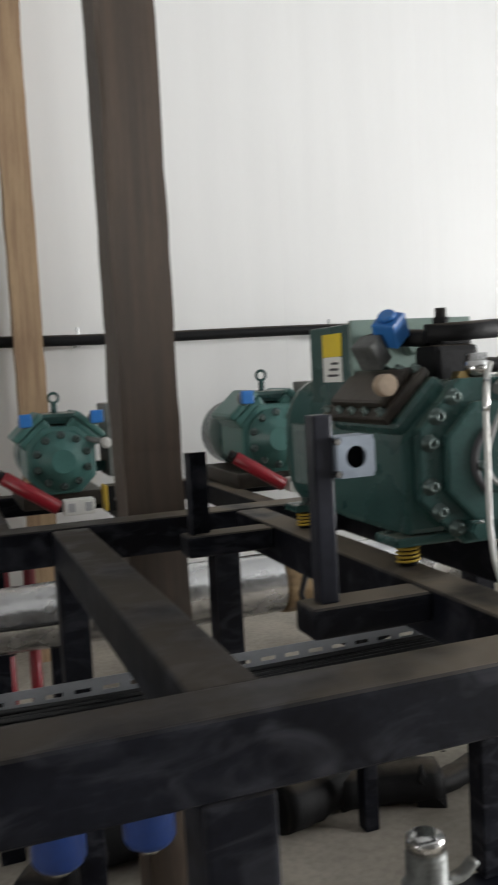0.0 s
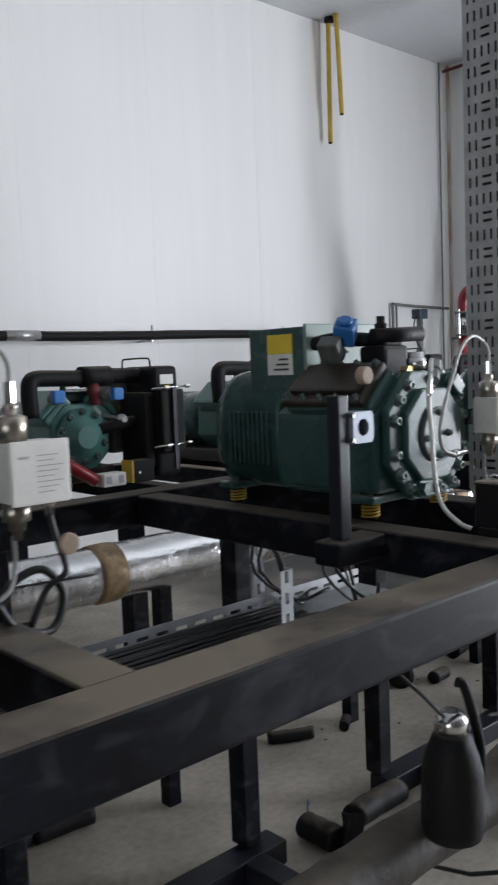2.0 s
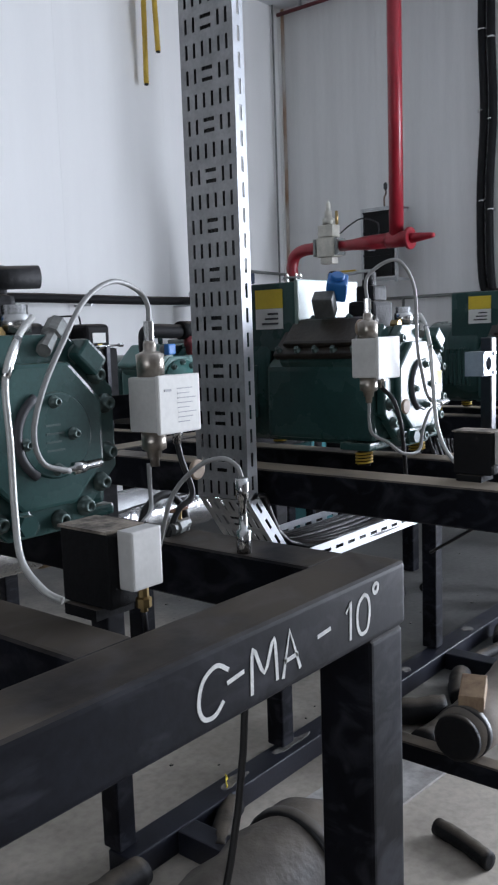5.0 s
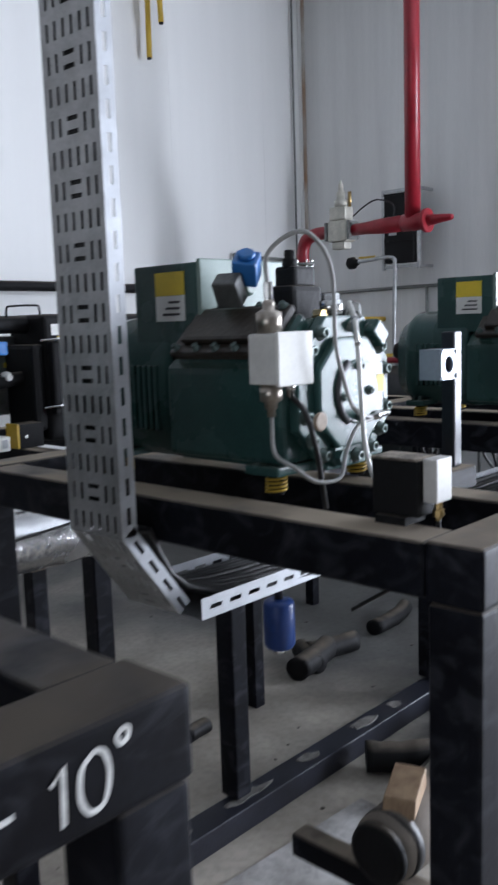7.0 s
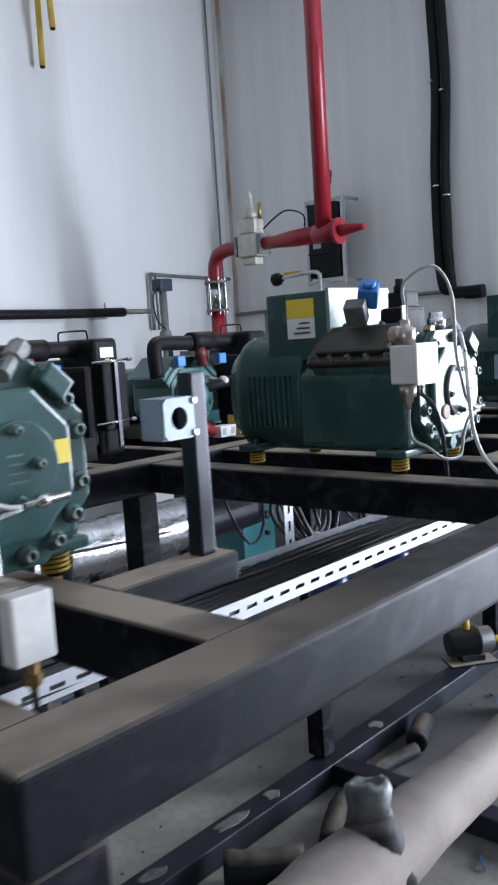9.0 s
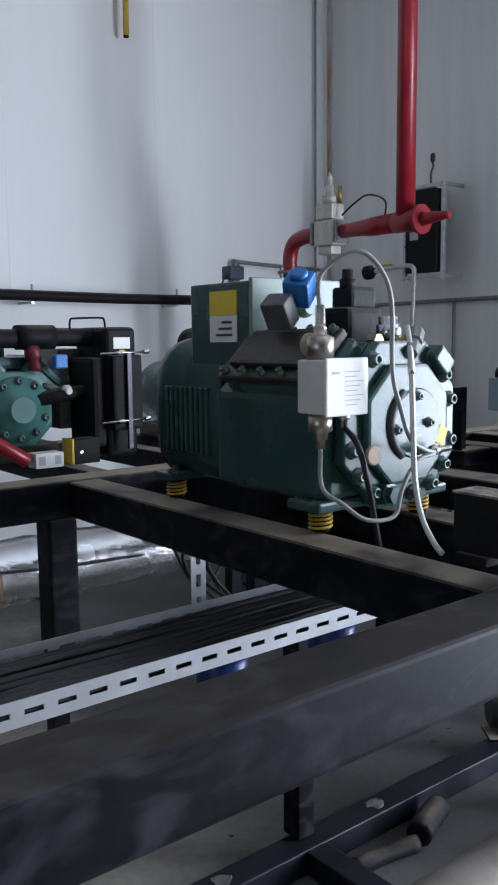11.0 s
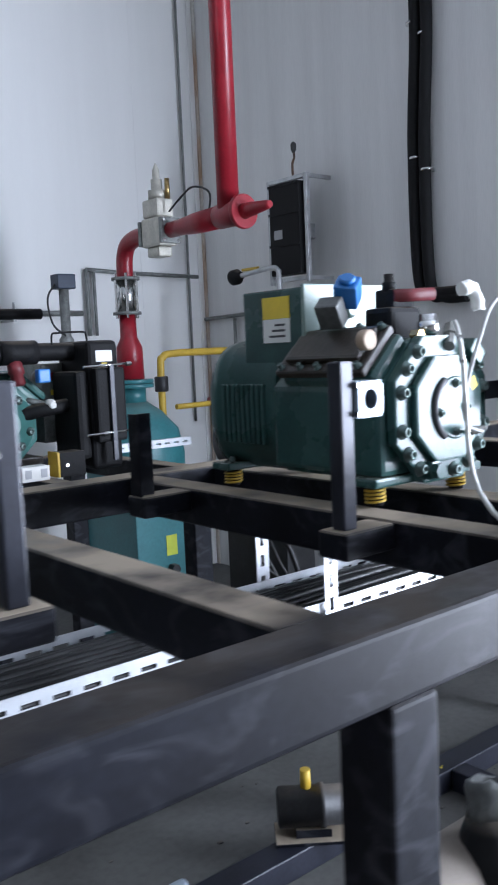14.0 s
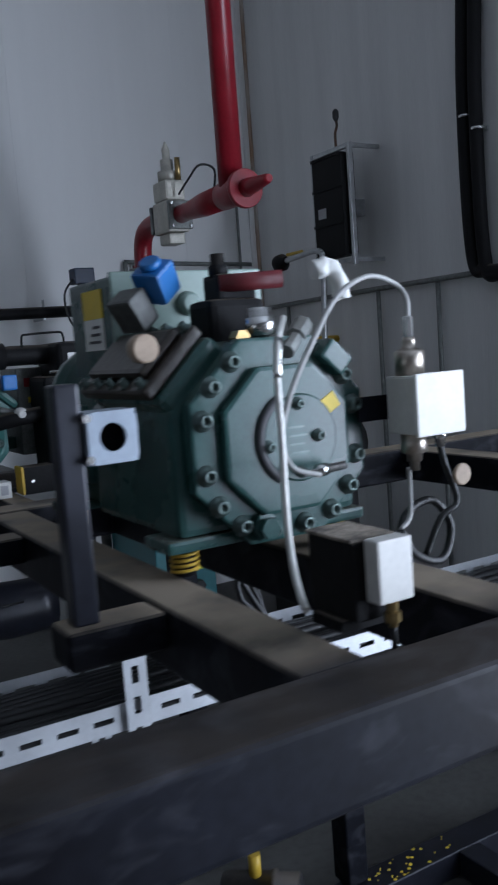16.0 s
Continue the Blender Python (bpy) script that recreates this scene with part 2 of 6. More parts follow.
M_GALV_PALE = material("pale_galvanised_steel", (0.52, 0.54, 0.57), 0.42, 0.35, 0.12, 18, 120, 0.05)
M_TEAL_GREEN = material("teal_green_paint", (0.06, 0.165, 0.148), 0.38, 0.0, 0.2, 9, 120, 0.06)
M_BLUE_LIGHT = material("bright_blue_plastic", (0.03, 0.19, 0.56), 0.4, 0.0, 0.1, 12, 80, 0.05)
M_RED_DULL = material("dull_red_paint", (0.17, 0.022, 0.028), 0.5, 0.0, 0.3, 10, 60, 0.1)
M_TAPE_BROWN = material("brown_stained_tape", (0.42, 0.30, 0.17), 0.4, 0.3, 0.4, 16, 60, 0.4, dark=(0.20, 0.13, 0.07))
M_TAPE_GREY = material("silver_tape", (0.50, 0.50, 0.50), 0.35, 0.6, 0.2, 16, 60, 0.2)
M_DARKCAST = material("dark_casting", (0.035, 0.035, 0.037), 0.5, 0.2, 0.4, 16, 80, 0.2, dust=DUST, dust_amount=0.35)
M_VALVE = material("beige_casting", (0.56, 0.54, 0.47), 0.45, 0.3, 0.25, 16, 80, 0.1)
M_DARKBLUE = material("dark_blue_plastic", (0.02, 0.035, 0.07), 0.45, 0.0, 0.2, 16, 80, 0.05)
M_LABEL_G = material("yellow_green_label", (0.62, 0.68, 0.06), 0.5, 0.0, 0.08, 20, 120, 0.02)

M_CEMENT = material("dry_cement", (0.17, 0.16, 0.15), 0.9, 0.0, 0.4, 18, 90, 0.4, dark=(0.07, 0.066, 0.06))
M_PALE_BOARD = material("dirty_white_board", (0.58, 0.57, 0.55), 0.7, 0.0, 0.35, 5, 40, 0.2, dark=(0.30, 0.28, 0.26))

M_DARKCAST_LIGHT = material("grimy_casting", (0.13, 0.135, 0.13), 0.5, 0.2, 0.4, 24, 100, 0.2)

# ---------------------------------------------------------------- mesh helpers


def box_bm(bm, x0, x1, y0, y1, z0, z1, bevel=0.0, seg=2):
    geo = bmesh.ops.create_cube(bm, size=1.0)
    vs = geo["verts"]
    for v in vs:
        v.co = ((x0 + x1) / 2 + v.co.x * (x1 - x0), (y0 + y1) / 2 + v.co.y * (y1 - y0), (z0 + z1) / 2 + v.co.z * (z1 - z0))
    if bevel:
        es = list({e for v in vs for e in v.link_edges})
        bmesh.ops.bevel(bm, geom=es, offset=bevel, segments=seg, affect="EDGES", profile=0.6)


def box(*a, bevel=0.0, seg=2):
    bm = bmesh.new()
    box_bm(bm, *a, bevel=bevel, seg=seg)
    return bm


def ring_points(c, u, v, r, n, start=0.0):
    return [c + u * (r * math.cos(start + 2 * math.pi * i / n)) + v * (r * math.sin(start + 2 * math.pi * i / n)) for i in range(n)]


def lathe_bm(bm, p, q, profile, n=24, start=0.0):
    """Turned shape along p to q: profile is (share of the length, radius)."""
    p, q = Vector(p), Vector(q)
    ax = (q - p)
    w = ax.normalized()
    u = w.orthogonal().normalized() if abs(w.z) < 0.9 else Vector((1, 0, 0))
    if abs(w.z) < 0.9:
        u = Vector((0, 0, 1)).cross(w).normalized()
    v = w.cross(u)
    rings = [[bm.verts.new(x) for x in ring_points(p + ax * s, u, v, max(r, 1e-4), n, start)] for s, r in profile]
    for a, b in zip(rings, rings[1:]):
        for i in range(n):
            f = bm.faces.new((a[i], a[(i + 1) % n], b[(i + 1) % n], b[i]))
            f.smooth = n > 8
    bm.faces.new(rings[0][::-1])
    bm.faces.new(rings[-1])


def cyl_bm(bm, p, q, r, n=20, edge=0.0, start=0.0):
    L = (Vector(q) - Vector(p)).length
    if edge:
        e = edge / L
        prof = [(0, r - edge), (e, r), (1 - e, r), (1, r - edge)]
    else:
        prof = [(0, r), (1, r)]
    lathe_bm(bm, p, q, prof, n, start)


def cyl(p, q, r, n=20, edge=0.0, start=0.0):
    bm = bmesh.new()
    cyl_bm(bm, p, q, r, n, edge, start)
    return bm


def lathe(p, q, profile, n=24, start=0.0):
    bm = bmesh.new()
    lathe_bm(bm, p, q, profile, n, start)
    return bm


def smooth_path(pts, step=6):
    """Catmull-Rom line through the points."""
    P = [Vector(p) for p in pts]
    P = [P[0] * 2 - P[1]] + P + [P[-1] * 2 - P[-2]]
    out = []
    for i in range(1, len(P) - 2):
        a, b, c, d = P[i - 1:i + 3]
        for k in range(step):
            t = k / step
            out.append(0.5 * ((2 * b) + (c - a) * t + (2 * a - 5 * b + 4 * c - d) * t * t + (3 * b - a - 3 * c + d) * t ** 3))
    out.append(P[-2])
    return out


def hose_bm(bm, pts, r, n=8, step=6, smooth=True):
    line = smooth_path(pts, step) if smooth else [Vector(p) for p in pts]
    rings = []
    u = None
    for i, p in enumerate(line):
        w = (line[min(i + 1, len(line) - 1)] - line[max(i - 1, 0)]).normalized()
        u = (u - w * u.dot(w)).normalized() if u is not None and (u - w * u.dot(w)).length > 1e-4 else w.orthogonal().normalized()
        rings.append([bm.verts.new(x) for x in ring_points(p, u, w.cross(u), r, n)])
    for a, b in zip(rings, rings[1:]):
        for i in range(n):
            f = bm.faces.new((a[i], a[(i + 1) % n], b[(i + 1) % n], b[i]))
            f.smooth = True
    bm.faces.new(rings[0][::-1])
    bm.faces.new(rings[-1])


def hose(pts, r, n=8, step=6, smooth=True):
    bm = bmesh.new()
    hose_bm(bm, pts, r, n, step, smooth)
    return bm


def prism_bm(bm, outline, y0, y1, bevel=0.0):
    """Outline in (x, z), pushed from y0 to y1."""
    a = [bm.verts.new((x, y0, z)) for x, z in outline]
    b = [bm.verts.new((x, y1, z)) for x, z in outline]
    n = len(outline)
    fs = [bm.faces.new(a), bm.faces.new(b[::-1])]
    for i in range(n):
        fs.append(bm.faces.new((a[i], b[i], b[(i + 1) % n], a[(i + 1) % n])))
    bmesh.ops.recalc_face_normals(bm, faces=fs)
    if bevel:
        bmesh.ops.bevel(bm, geom=list({e for f in fs for e in f.edges}), offset=bevel, segments=2, affect="EDGES", profile=0.6)


def prism(outline, y0, y1, bevel=0.0):
    bm = bmesh.new()
    prism_bm(bm, outline, y0, y1, bevel)
    return bm


def mesh_of(name, bm, mat):
    me = bpy.data.meshes.new(name)
    bmesh.ops.recalc_face_normals(bm, faces=bm.faces)
    bm.to_mesh(me)
    bm.free()
    me.materials.append(mat)
    return me


def part(name, bm, mat, parent, label="", at=None):
    """One mesh under a thing or under a part, in the thing's own coordinates."""
    ob = new(name, mesh_of(name, bm, mat))
    ob.parent = parent
    if at is not None:
        ob.matrix_basis = at
    if label:
        tagged(ob, label)
    return ob


def solid(name, bm, mat, label="", category="", group="", kind=""):
    """A thing or a piece of the setting that is one mesh."""
    return tagged(new(name, mesh_of(name, bm, mat)), label, category, group, kind)


def thing(name, m, label, category, group=""):
    ob = new(name)
    ob.empty_display_size = 0.05
    ob.matrix_world = m
    return tagged(ob, label, category, group)

# ---------------------------------------------------------------- the room
PANEL = 1.18


def walls():
    t = 0.15
    north = solid("wall_north", box(LEFT_X - t, WALL_X + t, WALL_Y + 0.03, WALL_Y + t, 0, CEIL), M_WALL,
                  "tall white insulated panel wall with vertical joints", "wall", kind="structure")
    shared = mesh_of("panel", box(0.0002, PANEL - 0.0002, WALL_Y, WALL_Y + 0.028, 0, CEIL - 0.001, bevel=0.0006, seg=1), M_WALL)
    x = 8.36 - PANEL
    while x > LEFT_X - 0.2:
        ob = new("panel", shared)
        ob.parent, ob.location = north, (x, 0, 0)
        x -= PANEL
    part("panel", box(8.3602, WALL_X + 0.018, WALL_Y, WALL_Y + 0.028, 0, CEIL - 0.001, bevel=0.0006, seg=1), M_WALL, north)
    bm = bmesh.new()
    box_bm(bm, WALL_X + 0.02, WALL_X + t, DOOR_Y1, WALL_Y + 0.029, 0, CEIL)
    box_bm(bm, WALL_X, WALL_X + t, BACK_Y, DOOR_Y0, 0, CEIL)
    box_bm(bm, WALL_X, WALL_X + t, DOOR_Y0, DOOR_Y1, DOOR_H, CEIL)
    east = solid("wall_east", bm, M_WALL_END, "grey-white panel end wall with dirt streaks", "wall", kind="structure")
    shared = mesh_of("panel", box(WALL_X, WALL_X + 0.018, 0.0002, 1.1238, 0, CEIL - 0.001, bevel=0.0006, seg=1), M_WALL_END)
    for i in range(5):
        ob = new("panel", shared)
        ob.parent, ob.location = east, (0, WALL_Y - 0.001 - 1.124 * (i + 1), 0)
    # south and west walls are unseen, added dark to weaken the bounced light
    solid("unseen_wall_south", box(LEFT_X - t, WALL_X + t, BACK_Y - t, BACK_Y, 0, CEIL), M_UNSEEN_WALL, "unseen dark wall added to cut bounced light", "wall", kind="structure")
    bm = bmesh.new()
    box_bm(bm, LEFT_X - t, LEFT_X, BACK_Y, FAR_Y0, 0, CEIL)
    box_bm(bm, LEFT_X - t, LEFT_X, FAR_Y1, WALL_Y, 0, CEIL)
    box_bm(bm, LEFT_X - t, LEFT_X, FAR_Y0, FAR_Y1, 3.3, CEIL)
    solid("unseen_wall_west", bm, M_UNSEEN_WALL, "unseen dark wall with an opening added for the fill lamp", "wall", kind="structure")
    solid("ceiling", box(LEFT_X - t, WALL_X + t, BACK_Y - t, WALL_Y + t, CEIL, CEIL + 0.12), M_CEIL, "flat grey-white panel ceiling", "ceiling", kind="structure")
    solid("floor", box(LEFT_X - 8, WALL_X + 12, BACK_Y - 8, WALL_Y + 8, -0.2, 0), M_FLOOR, "dusty stained grey concrete floor, shade of the eastern bays painted in", "floor", kind="structure")
    solid("trim_corner", box(WALL_X - 0.055, WALL_X - 0.002, WALL_Y - 0.012, WALL_Y - 0.001, 0, CEIL - 0.002, bevel=0.003), M_WALL, "white corner trim with rust stains along its edge", "trim", kind="structure")
    solid("trim_corner_edge", box(WALL_X - 0.014, WALL_X - 0.002, WALL_Y - 0.05, WALL_Y - 0.014, 0, CEIL - 0.002, bevel=0.003), M_RUSTY_TRIM, "rust-stained corner trim strip", "trim", kind="structure")


walls()

# ---------------------------------------------------------------- steel racks
Z1, Z0, NEAR, T = 1.398, 1.30, 0.887, 0.10
REAR = 2.26


def beam(name, x0, x1, y0, y1, z0, z1, parent, label=""):
    return part(name, box(x0, x1, y0, y1, z0, z1, bevel=0.009, seg=3), M_FRAME, parent, label)


def rack(x0, x1, front_legs, rear_legs, crosses, stubs, base_crosses):
    r = thing("steel_rack", pose(0, 0, 0), "black painted square-tube steel rack with dusty beams", "rack", "steel racks along the walkway")
    beam("front_beam", x0, x1, NEAR, NEAR + T, Z0, Z1, r)
    beam("rear_beam", x0, x1, REAR, REAR + T, Z0, Z1, r)
    for x, w in crosses:
        beam("cross_beam", x, x + w, NEAR + T + 0.001, REAR - 0.001, Z0 + 0.003, Z1 - 0.003, r)
    for x in front_legs:
        beam("leg", x, x + 0.092, NEAR + 0.004, NEAR + 0.096, 0, Z0 - 0.001, r)
    for x in rear_legs:
        beam("leg", x, x + 0.075, REAR + 0.005, REAR + 0.085, 0.09, Z0 - 0.001, r)
    for xa, xb, y in stubs:
        beam("stub_beam", xa, xb, y, y + 0.075, Z1 - 0.058, Z1 - 0.005, r, "short dusty stub beam")
    if x1 > 5:
        beam("short_strut", 4.52, 4.6, REAR + 0.005, REAR + 0.085, 0.95, Z0 - 0.001, r)
    part("base_rail", box(x0, x1, 2.215, 2.32, 0.0, 0.088, bevel=0.006), M_FRAME_BLUE, r)
    for x in base_crosses:
        part("base_cross", box(x, x + 0.09, NEAR + 0.2, 2.213, 0.0, 0.085, bevel=0.006), M_FRAME_BLUE, r)
    return r


CX = [0.975, 2.30, 3.488, 4.81, 6.2]        # the compressors' middle lines
rack1 = rack(-2.2, 2.6, [-2.1, 0.245, 2.505], [-1.9, 0.27, 0.705, 1.56, 2.45],
             [(-2.2, 0.1), (0.26, 0.1), (0.77, 0.09), (1.09, 0.085), (2.06, 0.09), (2.495, 0.1)],
             [(0.545, 0.768, 1.24), (0.545, 0.768, 1.96), (1.90, 2.058, 1.295)], [0.3, 2.4])
rack2 = rack(3.187, 8.25, [3.19, 5.46, 8.1], [3.19, 4.06, 5.37, 6.9, 8.1],
             [(3.187, 0.1), (3.52, 0.09), (4.575, 0.09), (4.905, 0.09), (5.37, 0.09), (5.955, 0.09), (6.25, 0.095), (7.2, 0.09), (8.15, 0.1)],
             [(3.612, 3.885, 1.265), (4.997, 5.24, 1.30), (5.815, 5.953, 1.30), (5.81, 5.953, 1.96)], [3.4, 5.36, 7.3])


def chalk(parent):
    """The rack's name, written by hand with chalk on the beam's face."""
    strokes = [
        [(0.055, 0.045), (0.035, 0.056), (0.012, 0.045), (0.004, 0.02), (0.012, 0.002), (0.03, 0.0), (0.045, 0.012)],
        [(0.062, 0.03), (0.092, 0.034)],
        [(0.108, 0.0), (0.112, 0.055), (0.132, 0.02), (0.152, 0.056), (0.157, 0.002)],
        [(0.168, 0.0), (0.184, 0.057), (0.204, 0.002)],
        [(0.172, 0.02), (0.200, 0.022)],
        [(0.222, 0.030), (0.252, 0.033)],
        [(0.272, 0.042), (0.284, 0.056), (0.282, 0.002)],
        [(0.318, 0.057), (0.303, 0.045), (0.300, 0.02), (0.309, 0.003), (0.325, 0.006), (0.332, 0.03), (0.328, 0.05), (0.318, 0.057)],
        [(0.349, 0.066), (0.342, 0.060), (0.346, 0.052), (0.353, 0.054), (0.355, 0.062), (0.349, 0.066)],
    ]
    shift = (-0.02, -0.03, -0.033, -0.033, -0.033, -0.012, 0.005, 0.005, 0.005)
    for s, d in zip(strokes, shift):
        s = [(x + d, z) for x, z in s]
        bm = bmesh.new()
        line = smooth_path([(2.160 + x * 1.0, 0, 1.318 + z) for x, z in s], 4) if len(s) > 3 else [Vector((2.160 + x, 0, 1.318 + z)) for x, z in s]
        rows = []
        for i, p in enumerate(line):
            d = (line[min(i + 1, len(line) - 1)] - line[max(i - 1, 0)]).normalized()
            n = Vector((-d.z, 0, d.x)) * 0.0027
            rows.append([bm.verts.new((p.x + sx * n.x, y, p.z + sx * n.z)) for sx, y in ((-1, NEAR - 0.0002), (-1, NEAR - 0.0008), (1, NEAR - 0.0008), (1, NEAR - 0.0002))])
        for a, b in zip(rows, rows[1:]):
            for i in range(4):
                bm.faces.new((a[i], a[(i + 1) % 4], b[(i + 1) % 4], b[i]))
        bm.faces.new(rows[0])
        bm.faces.new(rows[-1][::-1])
        part("chalk_mark", bm, M_CHALK, parent, "white chalk writing C-MA-10 degrees")


chalk(rack1)
# ---------------------------------------------------------------- compressors of the front row


def octagon(r, cz, k=0.42, cx=0.0):
    c = r * k
    return [(cx - r, cz - c), (cx - c, cz - r), (cx + c, cz - r), (cx + r, cz - c), (cx + r, cz + c), (cx + c, cz + r), (cx - c, cz + r), (cx - r, cz + c)]


def bolt_bm(r=0.011, h=0.016):
    """A socket-head screw that points along -y."""
    bm = bmesh.new()
    lathe_bm(bm, (0, 0, 0), (0, -h, 0), [(0, r * 1.5), (0.12, r * 1.5), (0.13, r), (0.92, r), (1, r * 0.85), (1.0, r * 0.55), (0.55, r * 0.5)], 10)
    return bm


BOLT = mesh_of("bolt", bolt_bm(), M_BOLT)
SMALL_BOLT = mesh_of("bolt", bolt_bm(0.007, 0.012), M_BOLT)


def bolts(parent, places, mesh=None, turn=None):
    for p in places:
        ob = new("bolt", mesh or BOLT)
        ob.parent = parent
        ob.matrix_basis = Matrix.Translation(p) @ (turn or Matrix())


def spring_foot(parent, x, y):
    bm = bmesh.new()
    pts = []
    for i in range(41):
        a = i / 40 * 2 * math.pi * 4
        pts.append((x + 0.021 * math.cos(a), y + 0.021 * math.sin(a), 0.004 + 0.032 * i / 40))
    hose_bm(bm, pts, 0.0028, 6, smooth=False)
    foot = part("spring_foot", bm, M_YELLOW, parent, "yellow coil spring foot with a black rubber core")
    part("rubber_core", cyl((x, y, 0.0), (x, y, 0.040), 0.017, 14), M_BLACK, foot)
    part("stud", cyl((x, y, 0.04), (x, y, 0.072), 0.008, 8), M_BOLT, foot)


CZ = 0.195
SKEW = pose(0, 0, 0, 0, -45, 0)      # local z leans out to the upper left


def compressor(x, first):
    rot = pose(x, 1.383 if x > 6 else 1.36, Z1)
    if first is not None:
        return copy_thing(first, rot)
    c = thing("compressor", rot, "green semi-hermetic piston compressor on spring feet", "compressor", "compressors on the racks")
    part("crankcase", prism([(-0.172, 0.062), (0.150, 0.062), (0.155, CZ + 0.065), (0.065, CZ + 0.153), (-0.065, CZ + 0.153), (-0.172, CZ + 0.055)], 0.016, 0.345, 0.012), M_GREEN, c)
    cover = part("bearing_cover", prism(octagon(0.155, CZ), -0.010, 0.014, 0.005), M_GREEN, c)
    part("raised_pad", prism(octagon(0.112, CZ, 0.45, 0.004), -0.026, -0.008, 0.007), M_GREEN, cover)
    part("oil_pump", lathe((0.022, -0.024, CZ), (0.022, -0.0295, CZ), [(0, 0.068), (0.6, 0.067), (1, 0.064)], 32), M_GREEN, cover)
    for i in range(4):
        part("plate_mark", box(0.0, 0.034 - 0.006 * (i % 2), -0.0302, -0.0296, CZ - 0.024 + i * 0.013, CZ - 0.021 + i * 0.013), M_BOLT, cover)
    bm = bmesh.new()
    arc = [(0.018 + 0.069 * math.cos(a), -0.0275, CZ + 0.069 * math.sin(a)) for a in [math.pi * (0.66 + 0.66 * i / 12) for i in range(13)]]
    hose_bm(bm, arc, 0.0075, 8, smooth=False)
    part("pump_groove", bm, M_INK, cover, "dark gap beside the oil pump")
    R = 0.135
    bolts(cover, [(-R, -0.010, CZ - 0.04), (-R, -0.010, CZ + 0.04), (R, -0.010, CZ - 0.04), (R, -0.010, CZ + 0.04)]
          + [(sx * 0.118, -0.010, CZ + sz * 0.088) for sx in (-1, 1) for sz in (-1, 1)]
          + [(sx * 0.082, -0.010, CZ + sz * 0.122) for sx in (-1, 1) for sz in (-1, 1)]
          + [(-0.03, -0.010, CZ - R), (0.03, -0.010, CZ - R)])
    bolts(cover, [(0.018, -0.0295, CZ + 0.052), (0.018, -0.0295, CZ - 0.052), (0.052, -0.0295, CZ), (-0.038, -0.0295, CZ - 0.008)], SMALL_BOLT)
    part("drain_plug", lathe((-0.048, -0.010, CZ - 0.128), (-0.048, -0.040, CZ - 0.128), [(0, 0.022), (0.5, 0.022), (0.55, 0.017), (1, 0.017)], 6), M_GREEN, cover)
    part("sticker", box(-0.013, 0.013, -0.0012, 0, -0.018, 0.018), M_LABEL_Y, cover, "small yellow sticker", at=pose(0.078, -0.0264, CZ + 0.045, 0, 60, 0))
    # motor housing with ribs
    bm = bmesh.new()
    rings = []
    for y, r in ((0.346, 0.160), (0.36, 0.166), (0.545, 0.166), (0.55, 0.172), (0.575, 0.172), (0.58, 0.162), (0.63, 0.136), (0.655, 0.08)):
        ring = []
        for i in range(40):
            a = 2 * math.pi * i / 40
            ca, sa = math.cos(a), math.sin(a)
            q = r / (abs(ca) ** 3.2 + abs(sa) ** 3.2) ** (1 / 3.2)
            ring.append(bm.verts.new((q * ca, y, CZ - 0.004 + q * sa * (0.93 if sa < 0 else 1.0))))
        rings.append(ring)
    for ra, rb in zip(rings, rings[1:]):
        for i in range(40):
            bm.faces.new((ra[i], ra[(i + 1) % 40], rb[(i + 1) % 40], rb[i])).smooth = True
    bm.faces.new(rings[0])
    bm.faces.new(rings[-1])
    part("motor_housing", bm, M_GREEN, c)
    rib = mesh_of("rib", box(-0.1735, -0.150, 0, 0.011, CZ - 0.085, CZ + 0.060, bevel=0.003, seg=1), M_GREEN)
    for i in range(9):
        ob = new("rib", rib)
        ob.parent, ob.location = c, (0, 0.378 + i * 0.0185, 0)
    part("end_stub", cyl((-0.05, 0.63, CZ + 0.03), (-0.05, 0.69, CZ + 0.03), 0.03, 16, 0.004), M_BLACK, c)
    box_part = part("terminal_box", box(-0.148, 0.140, 0.262, 0.465, 0.29, 0.472, bevel=0.005), M_GREEN, c, "tall square green terminal box with a yellow label")
    part("box_lid", box(-0.151, 0.143, 0.250, 0.2605, 0.315, 0.478, bevel=0.003), M_GREEN_PALE, box_part, "pale green sheet-metal lid")
    part("warning_label", box(-0.1505, -0.1485, 0.30, 0.392, 0.405, 0.455), M_LABEL_Y, box_part, "yellow warning label")
    part("data_label", box(-0.1505, -0.1485, 0.30, 0.392, 0.350, 0.4045), M_LABEL, box_part, "white printed label")
    for i in range(3):
        part("label_print", box(-0.1515, -0.1507, 0.315, 0.37 - 0.01 * i, 0.362 + 0.013 * i, 0.367 + 0.013 * i), M_INK, box_part)
    part("cable_entry", lathe((-0.01, 0.250, 0.42), (-0.01, 0.232, 0.42), [(0, 0.022), (0.6, 0.02), (1, 0.014)], 16), M_GREEN_PALE, box_part)
    # base feet
    part("foot_bracket", box(-0.195, 0.165, 0.012, 0.10, 0.042, 0.062, bevel=0.006), M_GREEN, c)
    part("foot_bracket", box(-0.19, 0.165, 0.495, 0.565, 0.042, 0.06, bevel=0.004), M_GREEN, c)
    part("sump", box(-0.14, 0.13, 0.03, 0.34, 0.05, 0.064, bevel=0.004), M_GREEN, c)
    for fx, fy in ((-0.150, 0.055), (0.125, 0.055), (-0.15, 0.53), (0.125, 0.53)):
        spring_foot(c, fx, fy)
    # cylinder bank that leans to the upper left, with its head
    lean = Matrix.Translation((0, 0, CZ)) @ SKEW
    bm = bmesh.new()
